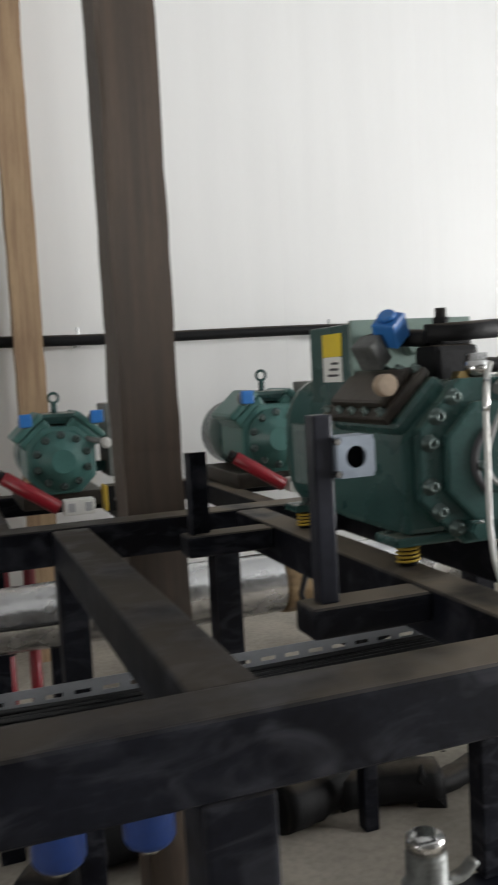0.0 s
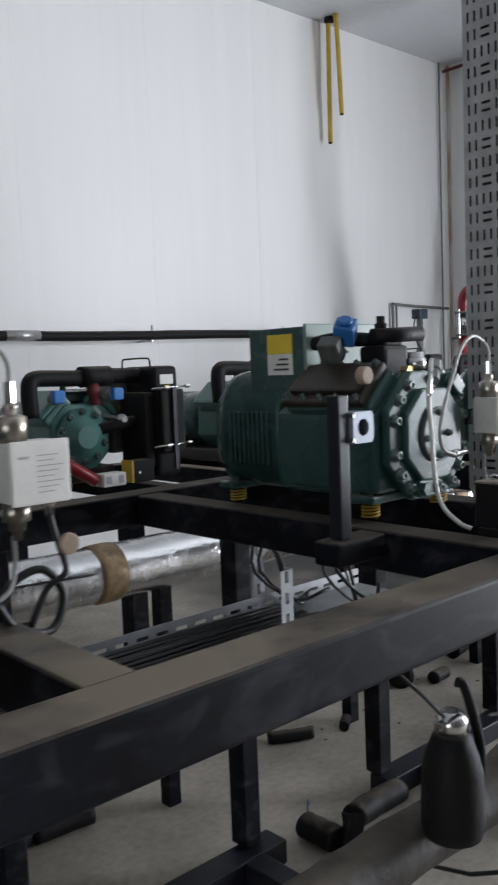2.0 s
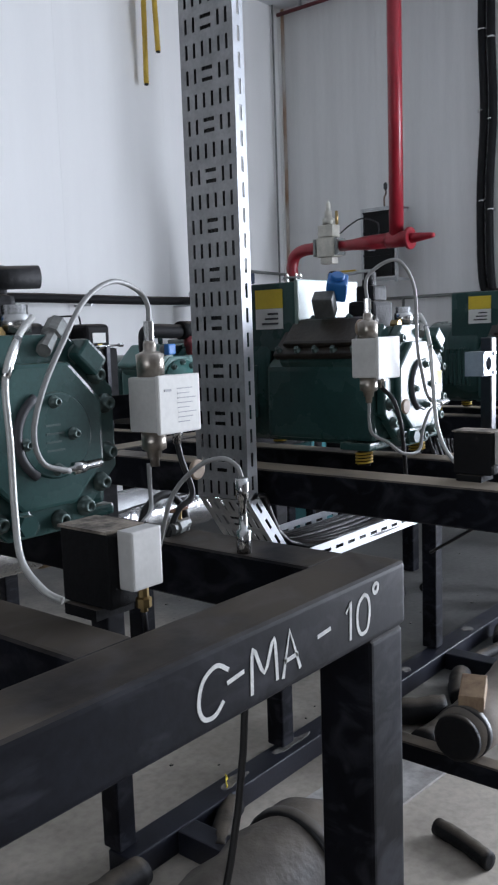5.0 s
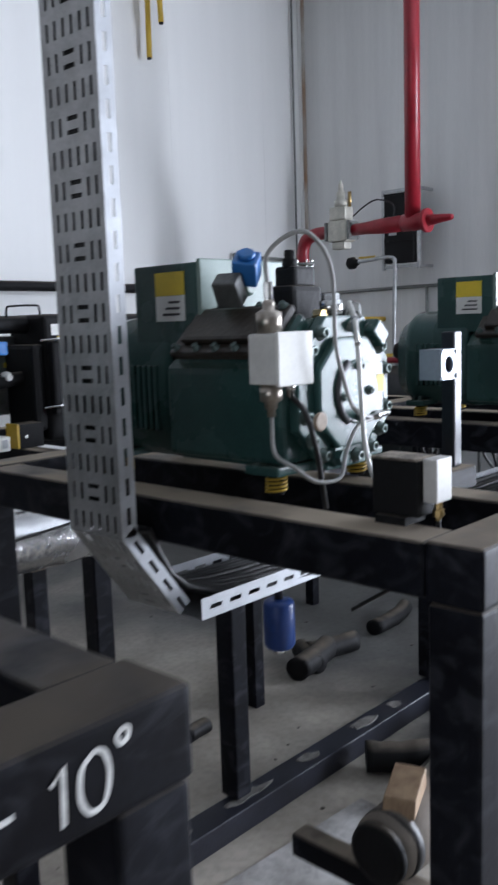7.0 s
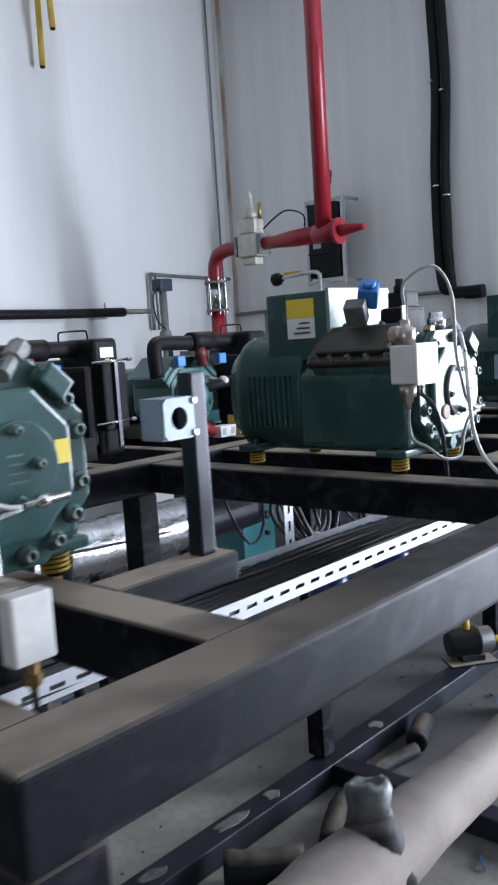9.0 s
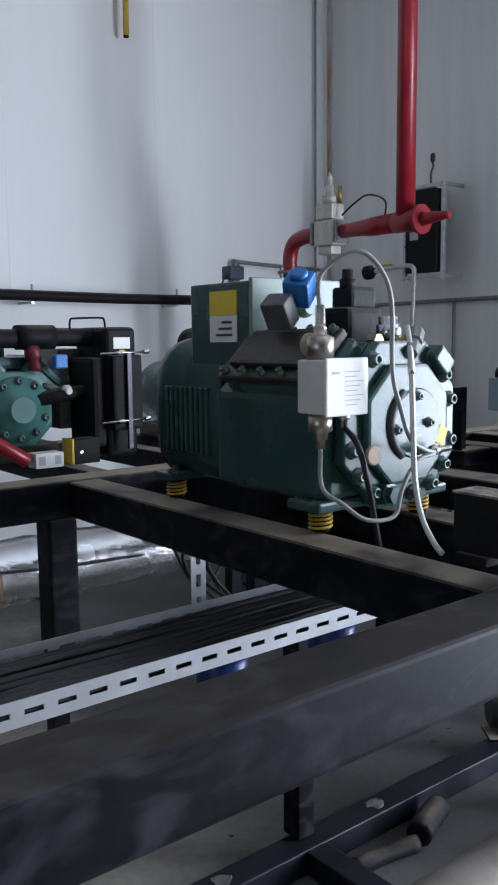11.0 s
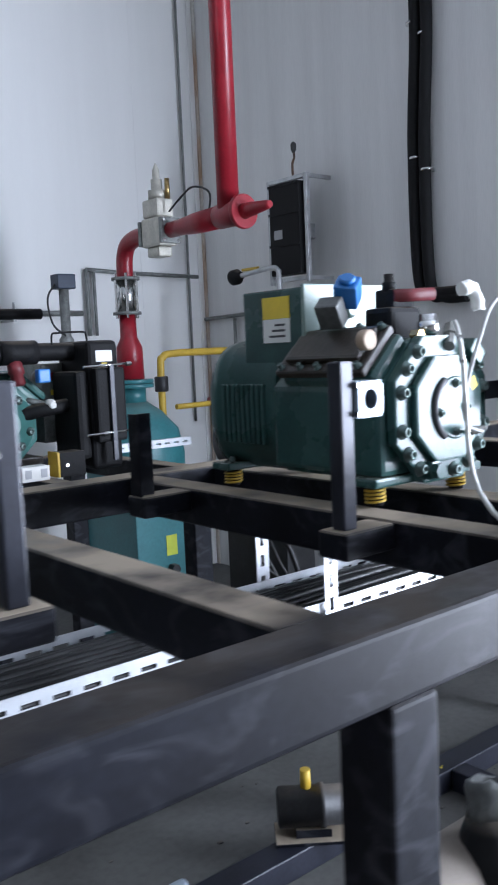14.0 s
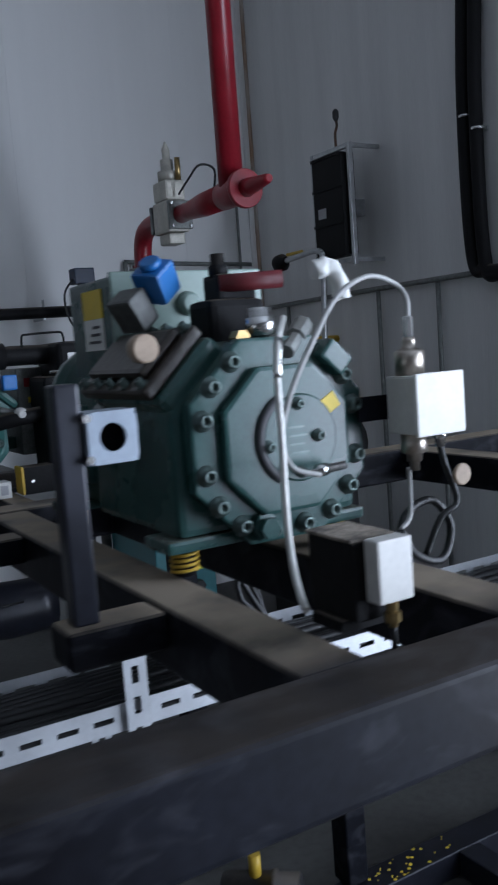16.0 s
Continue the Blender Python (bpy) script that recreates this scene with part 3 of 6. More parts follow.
    box_bm(bm, -0.084, 0.050, 0.034, 0.298, 0.186, 0.208, bevel=0.008, seg=3)
    box_bm(bm, -0.06, 0.03, 0.05, 0.27, 0.206, 0.224, bevel=0.008)
    bm.transform(lean)
    bank = part("cylinder_bank", bm, M_GREEN_DIRTY, c, "oily brown-stained cylinder head")
    for a in (-0.072, 0.041):
        for b in (0.05, 0.11, 0.165, 0.22, 0.28):
            ob = new("bolt", SMALL_BOLT)
            ob.parent = bank
            ob.matrix_basis = lean @ Matrix.Translation((a * 0.97, b, 0.208)) @ pose(0, 0, 0, 90, 0, 0) @ pose(0, 0, 0, 180, 0, 0)
    bm = cyl((-0.205, 0.03, 0.345), (-0.205, 0.006, 0.345), 0.021, 18, 0.003)
    part("round_plug", bm, M_TAN, bank, "tan round plug")
    bm = bmesh.new()
    box_bm(bm, -0.082, 0.052, 0.020, 0.300, 0.09, 0.1855, bevel=0.020, seg=3)
    bm.transform(lean)
    part("bank_block", bm, M_GREEN, bank, "green chamfered cylinder block")
    # capacity control valve with its blue coil
    bm = bmesh.new()
    box_bm(bm, -0.024, 0.024, -0.030, 0.030, -0.03, 0.035, bevel=0.006)
    bm.transform(Matrix.Translation((-0.150, 0.165, 0.405)) @ Matrix.Scale(0.9, 4) @ pose(0, 0, 0, 0, -35, 20))
    valve = part("control_valve", bm, M_DARKCAST_LIGHT, c, "grey cast control valve body")
    bm = bmesh.new()
    box_bm(bm, -0.026, 0.026, -0.026, 0.026, -0.024, 0.03, bevel=0.005)
    cyl_bm(bm, (-0.0, 0, 0.03), (-0.0, 0, 0.042), 0.018, 14, 0.003)
    bm.transform(Matrix.Translation((-0.112, 0.152, 0.448)) @ pose(0, 0, 0, 10, -35, 25))
    part("coil", bm, M_BLUE, valve, "bright blue plastic solenoid coil")
    # service valve on top, with an open stub of pipe
    bm = bmesh.new()
    box_bm(bm, -0.060, 0.040, 0.075, 0.155, 0.335, 0.415, bevel=0.012)
    box_bm(bm, -0.035, 0.035, 0.09, 0.145, 0.41, 0.455, bevel=0.008)
    lathe_bm(bm, (-0.02, 0.115, 0.45), (-0.02, 0.115, 0.488), [(0, 0.016), (0.5, 0.016), (0.55, 0.011), (1, 0.011)], 10)
    v2 = part("service_valve", bm, M_BLACK, c, "black greasy service valve")
    bm = bmesh.new()
    lathe_bm(bm, (-0.06, 0.11, 0.438), (0.072, 0.06, 0.442), [(0, 0.0185), (1, 0.0185), (1, 0.014), (0.6, 0.013)], 20)
    part("pipe_stub", bm, M_BLACK, v2, "open black stub of pipe")
    part("pipe_liner", cyl((-0.03, 0.098, 0.439), (0.066, 0.0623, 0.4418), 0.0142, 16), M_RED_DULL, v2, "dull red inside of the pipe end")
    part("suction_line", hose([(-0.04, 0.13, 0.43), (-0.09, 0.2, 0.435), (-0.12, 0.26, 0.425)], 0.018, 12), M_BLACK, v2)
    bm = bmesh.new()
    lathe_bm(bm, (-0.008, 0.018, 0.335), (-0.008, 0.018, 0.395), [(0, 0.016), (0.3, 0.016), (0.31, 0.024), (0.75, 0.024), (0.76, 0.020), (1, 0.020)], 16)
    part("pressure_port", bm, M_CHROME, c, "bright metal port")
    part("brass_plug", cyl((-0.045, 0.03, 0.352), (-0.045, 0.008, 0.352), 0.012, 6), M_BRASS, c)
    # small block on the upper right facet
    bm = bmesh.new()
    box_bm(bm, -0.026, 0.026, -0.022, 0.03, -0.002, 0.034, bevel=0.005)
    bm.transform(Matrix.Translation((0.085, -0.012, CZ + 0.105)) @ pose(0, 0, 0, 0, 42, 0))
    part("relief_block", bm, M_GREEN, c)
    bm = bmesh.new()
    lathe_bm(bm, (0.012, -0.02, 0.325), (0.072, 0.02, 0.365), [(0, 0.012), (0.5, 0.012), (0.52, 0.017), (1, 0.017)], 8)
    part("angle_fitting", bm, M_CASTGREY, c)
    bm = bmesh.new()
    lathe_bm(bm, (0.0, -0.062, 0.145), (0.075, -0.062, 0.148), [(0, 0.005), (0.3, 0.005), (0.31, 0.010), (0.55, 0.010), (0.56, 0.007), (1, 0.007)], 10)
    part("oil_line_fitting", bm, M_CHROME, c, "bright oil line fitting")
    return c


first = None
machines = []
for x in CX:
    ob = compressor(x, first)
    if x in CX[2:]:
        for piece in list(ob.children_recursive):
            if piece.name.split(".")[0] in (("suction_line", "pipe_stub") if x == CX[4] else ("pipe_stub", "pipe_liner", "suction_line")):
                bpy.data.objects.remove(piece)
        place = (pose(0.098, -0.0264, CZ + 0.012), pose(0.096, -0.0264, CZ - 0.028, 0, 25, 0), pose(0.078, -0.0264, CZ + 0.045, 0, 60, 0))[CX[2:].index(x)]
        for piece in ob.children_recursive:
            if piece.name.split(".")[0] == "sticker":
                piece.matrix_basis = place
    first = first or ob
    machines.append(ob)
for ob in machines[:2]:
    for piece in list(ob.children_recursive):
        if piece.name.split(".")[0] == "sticker":
            bpy.data.objects.remove(piece)

# ---------------------------------------------------------------- what is fitted to each compressor


def square_with_hole(bm, cx, cz, half, r, y0, y1, n=24):
    """A square plate with a round hole, seen from the front."""
    def edge(a):
        k = max(abs(math.cos(a)), abs(math.sin(a)))
        return cx + half * math.cos(a) / k, cz + half * math.sin(a) / k
    rings = []
    for y, inner in ((y0, True), (y0, False), (y1, False), (y1, True)):
        ring = []
        for i in range(n):
            a = 2 * math.pi * (i + 0.5) / n
            px, pz = (cx + r * math.cos(a), cz + r * math.sin(a)) if inner else edge(a)
            ring.append(bm.verts.new((px, y, pz)))
        rings.append(ring)
    for k in range(4):
        a, b = rings[k], rings[(k + 1) % 4]
        for i in range(n):
            bm.faces.new((a[i], a[(i + 1) % n], b[(i + 1) % n], b[i]))


def bracket_post(x, side, y, rest):
    """An upright angle with a square holder near its top. side: +1 when the holder is on the right."""
    p = thing("bracket_post", pose(x, y, rest), "black steel upright with a pale square holder plate", "post", "uprights beside the compressors")
    h = 1.705 - rest
    bm = bmesh.new()
    box_bm(bm, -0.016, 0.018, -0.017, 0.017, 0, h, bevel=0.004)
    part("upright", bm, M_FRAME_BLUE, p)
    bm = bmesh.new()
    square_with_hole(bm, side * 0.055, h - 0.072, 0.034, 0.0185, -0.026, -0.022)
    pl = part("holder_plate", bm, M_PALE_BLUE, p, "pale blue-white square plate with a round hole")
    bm = bmesh.new()
    for a, b, c, d in ((-0.034, -0.030, -0.034, 0.034), (0.030, 0.034, -0.034, 0.034), (-0.0298, 0.0298, 0.030, 0.034), (-0.0298, 0.0298, -0.034, -0.030)):
        box_bm(bm, side * 0.055 + a, side * 0.055 + b, -0.0215, 0.03, h - 0.072 + c, h - 0.072 + d)
    part("holder_sleeve", bm, M_PALE_BLUE, p)
    part("holder_back", box(side * 0.055 - 0.0295, side * 0.055 + 0.0295, 0.010, 0.014, h - 0.1015, h - 0.0425), M_BLACK, p)
    for dz in (0.045, 0.098):
        part("bolt", cyl((side * 0.021, -0.030, h - dz), (side * 0.021, -0.020, h - dz), 0.006, 6), M_CHROME, p)
    return p


for x, side, y in ((0.585, 1, 1.275), (1.945, 1, 1.33), (3.835, -1, 1.305), (5.195, -1, 1.34), (5.848, 1, 1.335)):
    bracket_post(x, side, y, Z1 - 0.005)


def short_post(x, y):
    p = thing("short_post", pose(x, y, Z1 - 0.005), "short black steel angle post on a stub beam", "post", "short posts behind the compressors")
    part("web", box(-0.022, 0.022, -0.003, 0.003, 0, 0.20, bevel=0.001), M_FRAME, p)
    part("flange", box(-0.028, -0.0225, -0.022, 0.022, 0, 0.20, bevel=0.001), M_FRAME, p)


short_post(0.59, 1.995)
short_post(5.84, 1.995)


def pressure_switch(cx, side, label_lines):
    """White switch box beside the bearing cover, with its bellows, hoses and hanging tag."""
    s = thing("pressure_switch", pose(cx, 1.33, Z1), "white oil pressure switch box with grey hoses", "pressure switch", "white switch boxes at the compressors")
    ex, lift, fwd = (0.232, 0.004, -0.015) if side > 0 else (-0.198, 0.050, 0.012)
    move = Matrix.Translation((ex, fwd, lift))

    def add(name, bm, mat, parent, label=""):
        bm.transform(move)
        return part(name, bm, mat, parent, label)

    body = add("switch_body", box(-0.048, 0.048, -0.036, 0.030, 0.178, 0.270, bevel=0.004), M_WHITE_DULL, s)
    add("front_cover", box(-0.050, 0.050, -0.044, -0.0365, 0.175, 0.273, bevel=0.003), M_WHITE, body, "white front cover with small print")
    if label_lines:
        for i in range(8):
            w = 0.028 + 0.008 * ((i * 7) % 3)
            add("print_line", box(-0.006, -0.006 + w, -0.0450, -0.0441, 0.193 + i * 0.008, 0.1945 + i * 0.008), M_PRINT, body)
        add("print_mark", box(-0.036, -0.020, -0.0450, -0.0441, 0.246, 0.250), M_PRINT, body)
    add("upper_bellows", lathe((-0.022, 0, 0.270), (-0.022, 0, 0.330), [(0, 0.023), (0.62, 0.024), (0.68, 0.017), (0.72, 0.011), (0.9, 0.011), (1, 0.009)], 18), M_NICKEL, s)
    add("lower_bellows", lathe((-0.022, 0, 0.178), (-0.022, 0, 0.118), [(0, 0.021), (0.5, 0.021), (0.56, 0.013), (0.75, 0.012), (0.77, 0.008), (1, 0.008)], 18), M_NICKEL, s)
    add("cable_gland", lathe((0.034, 0, 0.178), (0.034, 0, 0.150), [(0, 0.011), (0.5, 0.011), (0.55, 0.008), (1, 0.008)], 10), M_CHROME, s)
    add("hose_end", cyl((-0.022, 0, 0.326), (-0.022, 0, 0.362), 0.0085, 8), M_CHROME, s)
    part("mounting_arm", box(min(0.14 * side, ex), max(0.14 * side, ex), 0.0315, 0.0355, lift + 0.20, lift + 0.24), M_FRAME, s)
    bx, up = ex - 0.022, lift + 0.36
    if side > 0:
        high = [(bx, fwd, up - 0.01), (bx, fwd, up + 0.03), (bx - 0.02, -0.01, up + 0.055), (bx - 0.08, -0.02, up + 0.065), (bx - 0.15, -0.035, up + 0.035), (bx - 0.21, -0.05, up - 0.03),
                (-0.045, -0.058, 0.27), (-0.065, -0.058, 0.21), (-0.05, -0.056, 0.165), (-0.005, -0.058, 0.148)]
        low = [(bx, 0, 0.125), (bx, 0, 0.085), (bx - 0.02, -0.02, 0.05), (bx - 0.05, -0.03, 0.035)]
    else:
        high = [(bx, fwd, up - 0.01), (bx, fwd, up + 0.05), (bx + 0.02, -0.03, up + 0.085), (bx + 0.055, -0.05, up + 0.08), (bx + 0.095, -0.06, up + 0.02), (-0.125, -0.066, 0.30),
                (-0.105, -0.066, 0.24), (-0.075, -0.064, 0.18), (-0.03, -0.060, 0.155), (0.0, -0.058, 0.148)]
        low = [(bx, fwd, lift + 0.12), (bx, fwd - 0.005, lift + 0.05), (bx + 0.012, -0.03, 0.075), (bx + 0.05, -0.05, 0.045), (bx + 0.11, -0.06, 0.045), (-0.09, -0.06, 0.09), (-0.05, -0.058, 0.135), (0.0, -0.058, 0.146)]
    part("upper_hose", hose(high, 0.0043, 8), M_HOSE, s, "grey braided capillary hose")
    part("lower_hose", hose(low, 0.0040, 8), M_HOSE, s)
    gx = ex + 0.034
    part("switch_cable", hose([(gx, fwd, lift + 0.152), (gx + 0.004, -0.02, lift + 0.12), (gx + 0.012, -0.035, lift + 0.06), (gx + 0.035 * (1 if side < 0 else -0.6), -0.03, 0.04), (gx + 0.06 * (1 if side < 0 else -0.8), -0.02, -0.02)], 0.0055, 8), M_CABLE, s)
    part("round_tag", lathe((gx + 0.012, -0.044, lift + 0.105), (gx + 0.012, -0.052, lift + 0.105), [(0, 0.016), (0.3, 0.018), (0.8, 0.018), (1, 0.015)], 18), M_TAN, s, "tan round tag on a wire")
    if side > 0:
        part("coiled_hose", hose([(bx - 0.05, -0.03, 0.035), (bx - 0.02, -0.03, -0.01), (bx + 0.045, -0.02, -0.03), (bx + 0.075, -0.01, 0.02), (bx + 0.045, -0.0, 0.065), (bx - 0.01, 0.0, 0.05), (bx - 0.03, 0.0, 0.0), (bx - 0.01, 0.02, -0.06)], 0.007, 8), M_CABLE, s, "loop of black cable")
    return s


def oil_hose(cx, dx):
    h = thing("oil_hose", pose(cx, 1.33, Z1), "thick pale grey braided hose down a compressor's face", "hose", "pale hoses at the compressors")
    part("hose", hose([(-0.012, 0.000, 0.375), (-0.045 + dx / 2, -0.035, 0.345), (-0.066 + dx, -0.058, 0.29), (-0.072 + dx, -0.068, 0.20), (-0.082 + dx, -0.082, 0.11), (-0.096 + dx, -0.11, 0.05), (-0.113 + dx / 2, -0.15, 0.015), (-0.122, -0.175, 0.002)], 0.0050, 10, 8), M_HOSE_PALE, h)
    part("ferrule", hose([(-0.045 + dx / 2, -0.035, 0.345), (-0.066 + dx, -0.058, 0.29)], 0.0064, 10, 3), M_CHROME, h)
    return h


def heater_box(cx):
    b = thing("relay_box", pose(cx, 1.33, Z1), "small black box with a white cover and dusty top", "relay box", "small boxes on the cross beams")
    part("body", box(-0.138, -0.078, -0.285, -0.195, 0.012, 0.106, bevel=0.003), M_BLACK, b)
    part("cover", box(-0.124, -0.074, -0.312, -0.286, 0.036, 0.110, bevel=0.003), M_WHITE_DULL, b, "off-white front cover")
    part("dusty_lid", box(-0.140, -0.076, -0.284, -0.193, 0.1065, 0.110), M_DUSTY, b)
    part("mounting_foot", box(-0.145, -0.082, -0.265, -0.205, -0.003, 0.011), M_BLACK, b)
    part("gland", lathe((-0.098, -0.30, 0.036), (-0.098, -0.30, 0.004), [(0, 0.007), (0.4, 0.007), (0.45, 0.010), (0.8, 0.010), (0.85, 0.005), (1, 0.005)], 8), M_BRASS, b)
    part("cable", hose([(-0.098, -0.30, 0.006), (-0.098, -0.298, -0.04), (-0.09, -0.25, -0.1), (-0.07, -0.1, -0.2)], 0.004, 6), M_CABLE, b)
    return b


for i, x in enumerate(CX):
    pressure_switch(x - (0.022 if i == 2 else 0.0), -1 if i in (2, 3) else 1, i in (0, 1, 3))
    oil_hose(x, -0.04 if i == 1 else 0.0)
    heater_box(x + (0.01, 0.002, -0.085, 0.018, 0.012)[i])
cloth = hose([(6.285, 1.385, 1.845), (6.31, 1.38, 1.852), (6.325, 1.375, 1.83), (6.328, 1.37, 1.80)], 0.014, 9)
for v in cloth.verts:
    v.co += Vector((noise.noise(v.co * 60), noise.noise(v.co * 60 + Vector((9, 0, 0))), noise.noise(v.co * 60 + Vector((0, 9, 0))))) * 0.006
solid("plastic_wrap", cloth, M_LABEL, "scrap of white plastic wrapped round a pipe end", "plastic wrap")

# ---------------------------------------------------------------- cable trays


def flange_bm(bm, length, y0, y1, z0, z1, pitch=0.058, slot=0.034, high=0.009):
    """A strip along x with a row of oblong slots."""
    zc = (z0 + z1) / 2
    box_bm(bm, 0, length, y0, y1, z0, zc - high / 2)
    box_bm(bm, 0, length, y0, y1, zc + high / 2, z1)
    x, k = 0.0, 0
    while x < length:
        box_bm(bm, x, min(length, x + pitch - slot), y0, y1, zc - high / 2, zc + high / 2)
        x += pitch


def tray_run(name, m, length, width, label, lattice=False, rim=0.045):
    """A slotted tray along local x, its bed at z 0 and its rims up to z 0.045, from y 0 to width."""
    t = thing(name, m, label, "cable tray", "galvanised cable trays")
    for y0 in (0.0, width - 0.0018):
        bm = bmesh.new()
        flange_bm(bm, length, y0, y0 + 0.0018, 0.0, rim)
        part("rim", bm, M_GALV_PALE, t)
    bm = bmesh.new()
    if lattice:
        us = [0.0]
        slots = [0.028, 0.062, 0.098, 0.134, 0.170, 0.205]
        for u in slots:
            us += [u - 0.0055, u + 0.0055]
        us.append(0.235)
        v, row = 0.0, 0
        while v < length:
            vs = [v, v + 0.008, v + 0.017, v + 0.024, v + 0.033, v + 0.042, v + 0.058]
            for a in range(len(us) - 1):
                for b in range(len(vs) - 1):
                    is_slot = a % 2 == 1
                    hole = False
                    if row % 2 == 0:
                        hole = is_slot and 1 <= b <= 4
                    else:
                        k = (a - 1) / 2
                        if is_slot and k in (0, 1, 4, 5):
                            hole = 1 <= b <= 4
                        elif 5 <= a <= 7 and b in (1, 4):
                            hole = True
                    if not hole:
                        q = [bm.verts.new((vs[i], us[j] * width / 0.235, 0)) for i, j in ((b, a), (b + 1, a), (b + 1, a + 1), (b, a + 1))]
                        bm.faces.new(q)
            v += 0.058
            row += 1
        bmesh.ops.remove_doubles(bm, verts=bm.verts, dist=1e-5)
        bmesh.ops.solidify(bm, geom=list(bm.faces), thickness=0.0015)
    else:
        box_bm(bm, 0, length, 0.002, width - 0.002, 0, 0.0015)
    part("bed", bm, M_GALV, t)
    return t


rng = random.Random(4)


def cable_bundle(paths, label):
    t = thing("cable_bundle", pose(0, 0, 0), label, "cables", "cables in the trays")
    for pts, r in paths:
        part("cable", hose(pts, r, 6, 3), M_CABLE, t)
    return t


TY, TW = 1.518, 0.228
VY, VW = 1.580, 0.166
tray_run("cable_tray", pose(3.075, VY, 1.335) @ pose(0, 0, 0, 0, -90, 0) @ Matrix.Scale(-1, 4, (0, 0, 1)), CEIL - 1.337, VW, "upright perforated galvanised cable tray up to the ceiling", lattice=True, rim=0.036)
ang = math.degrees(math.atan2(1.335 - 1.148, 3.215 - 3.075))
tray_run("cable_tray", pose(3.076, VY, 1.333, 0, ang, 0), math.hypot(0.139, 0.185), VW, "slanted bend piece of a galvanised cable tray", lattice=True, rim=0.034)
tray_run("cable_tray", pose(3.217, TY, 1.146), 5.0, TW, "galvanised slotted cable tray full of black cables under the beams")
tray_run("cable_tray", pose(-1.6, 1.50, 1.128), 4.06, TW, "galvanised slotted cable tray full of black cables under the beams")
paths = []
for i in range(11):
    y = TY + 0.016 + i * 0.0195
    r = rng.uniform(0.0085, 0.0102)
    z = 1.150 + r
    v = VY + 0.013 + i * 0.014
    line = [(3.090, v, CEIL - 0.01), (3.090, v, 3.0), (3.092, v, 1.5), (3.15, v, 1.335), (3.25, v, z + 0.035)]
    x = 3.45
    while x < 8.2:
        line.append((x, y + rng.uniform(-0.006, 0.006), z + rng.uniform(0.0, 0.012)))
        x += 0.45
    paths.append((line, r))
cable_bundle(paths, "bundle of black power cables laid along a tray")
paths = []
for i in range(9):
    y = 1.525 + i * 0.021
    r = rng.uniform(0.006, 0.009)
    paths.append(([(-1.5 + 0.45 * k, y + rng.uniform(-0.006, 0.006), 1.1315 + r + rng.uniform(0, 0.01)) for k in range(9)], r))
cable_bundle(paths, "bundle of black power cables laid along a tray")


def slotted_upright(x, y, z0, z1, turn=0.0):
    m = pose(x, y, z0, 0, 0, turn) @ pose(0, 0, 0, 0, -90, 0)
    t = thing("slotted_channel", m, "white galvanised slotted support channel", "channel", "slotted support channels")
    bm = bmesh.new()
    flange_bm(bm, z1 - z0, 0, 0.002, 0.0, 0.038, 0.05, 0.028, 0.012)
    part("web", bm, M_GALV_PALE, t)
    bm = bmesh.new()
    flange_bm(bm, z1 - z0, 0.0, 0.002, 0.0, 0.025, 0.05, 0.028, 0.010)
    bm.transform(pose(0, 0.002, 0, -90, 0, 0))
    part("side", bm, M_GALV, t)


for x, y, z0, z1 in ((1.955, 1.492, 1.10, Z0), (2.10, 1.745, 0.9, Z0), (6.02, 1.755, 0.95, Z0), (6.0, 1.508, 1.05, Z0), (4.64, 1.755, 1.05, Z0)):
    slotted_upright(x, y, z0, z1 + 0.002)


def hanging_wires(x, y, seed):
    r = random.Random(seed)
    paths = []
    for i in range(4):
        a = (x + r.uniform(-0.04, 0.04), y, Z0 + 0.02)
        b = (x + r.uniform(0.05, 0.2), y - r.uniform(0.0, 0.1), 1.16)
        paths.append(([a, (a[0] + r.uniform(-0.05, 0.05), y - 0.03, 1.24), ((a[0] + b[0]) / 2, y - 0.05, 1.165 - r.uniform(0, 0.04)), b], r.uniform(0.003, 0.007)))
    cable_bundle(paths, "loose black wires looping down to the tray")


for i, (x, y) in enumerate(((0.8, 1.8), (2.1, 1.75), (2.2, 1.6), (4.7, 1.85), (4.95, 1.8), (6.05, 1.8), (6.3, 1.75))):
    hanging_wires(x, y, i)


def filter_can(x, y, top):
    f = thing("filter_shell", pose(x, y, top), "blue painted filter canister hung under the tray", "filter", "blue filter canisters")
    part("shell", lathe((0, 0, 0), (0, 0, -0.17), [(0, 0.03), (0.04, 0.048), (0.1, 0.052), (0.9, 0.052), (0.97, 0.045), (1, 0.03)], 24), M_CAN, f)
    part("cap", cyl((0, 0, -0.171), (0, 0, -0.185), 0.02, 12), M_CHROME, f)
    if top < 1.1:
        part("stem", cyl((0, 0, 0.0), (0, 0, (1.1275 if x < 1 else 1.38) - top), 0.015, 10), M_DARKCAST, f)


for x, y in ((0.155, 1.60), (0.33, 1.60), (4.13, 2.11), (4.55, 1.58), (4.85, 1.58), (6.28, 1.62)):
    filter_can(x, y, 1.04 if x < 1 else 0.835 if x < 4.2 else 1.145)

# ---------------------------------------------------------------- second row: rack, small compressors, plate heat exchangers
BZ = 1.235


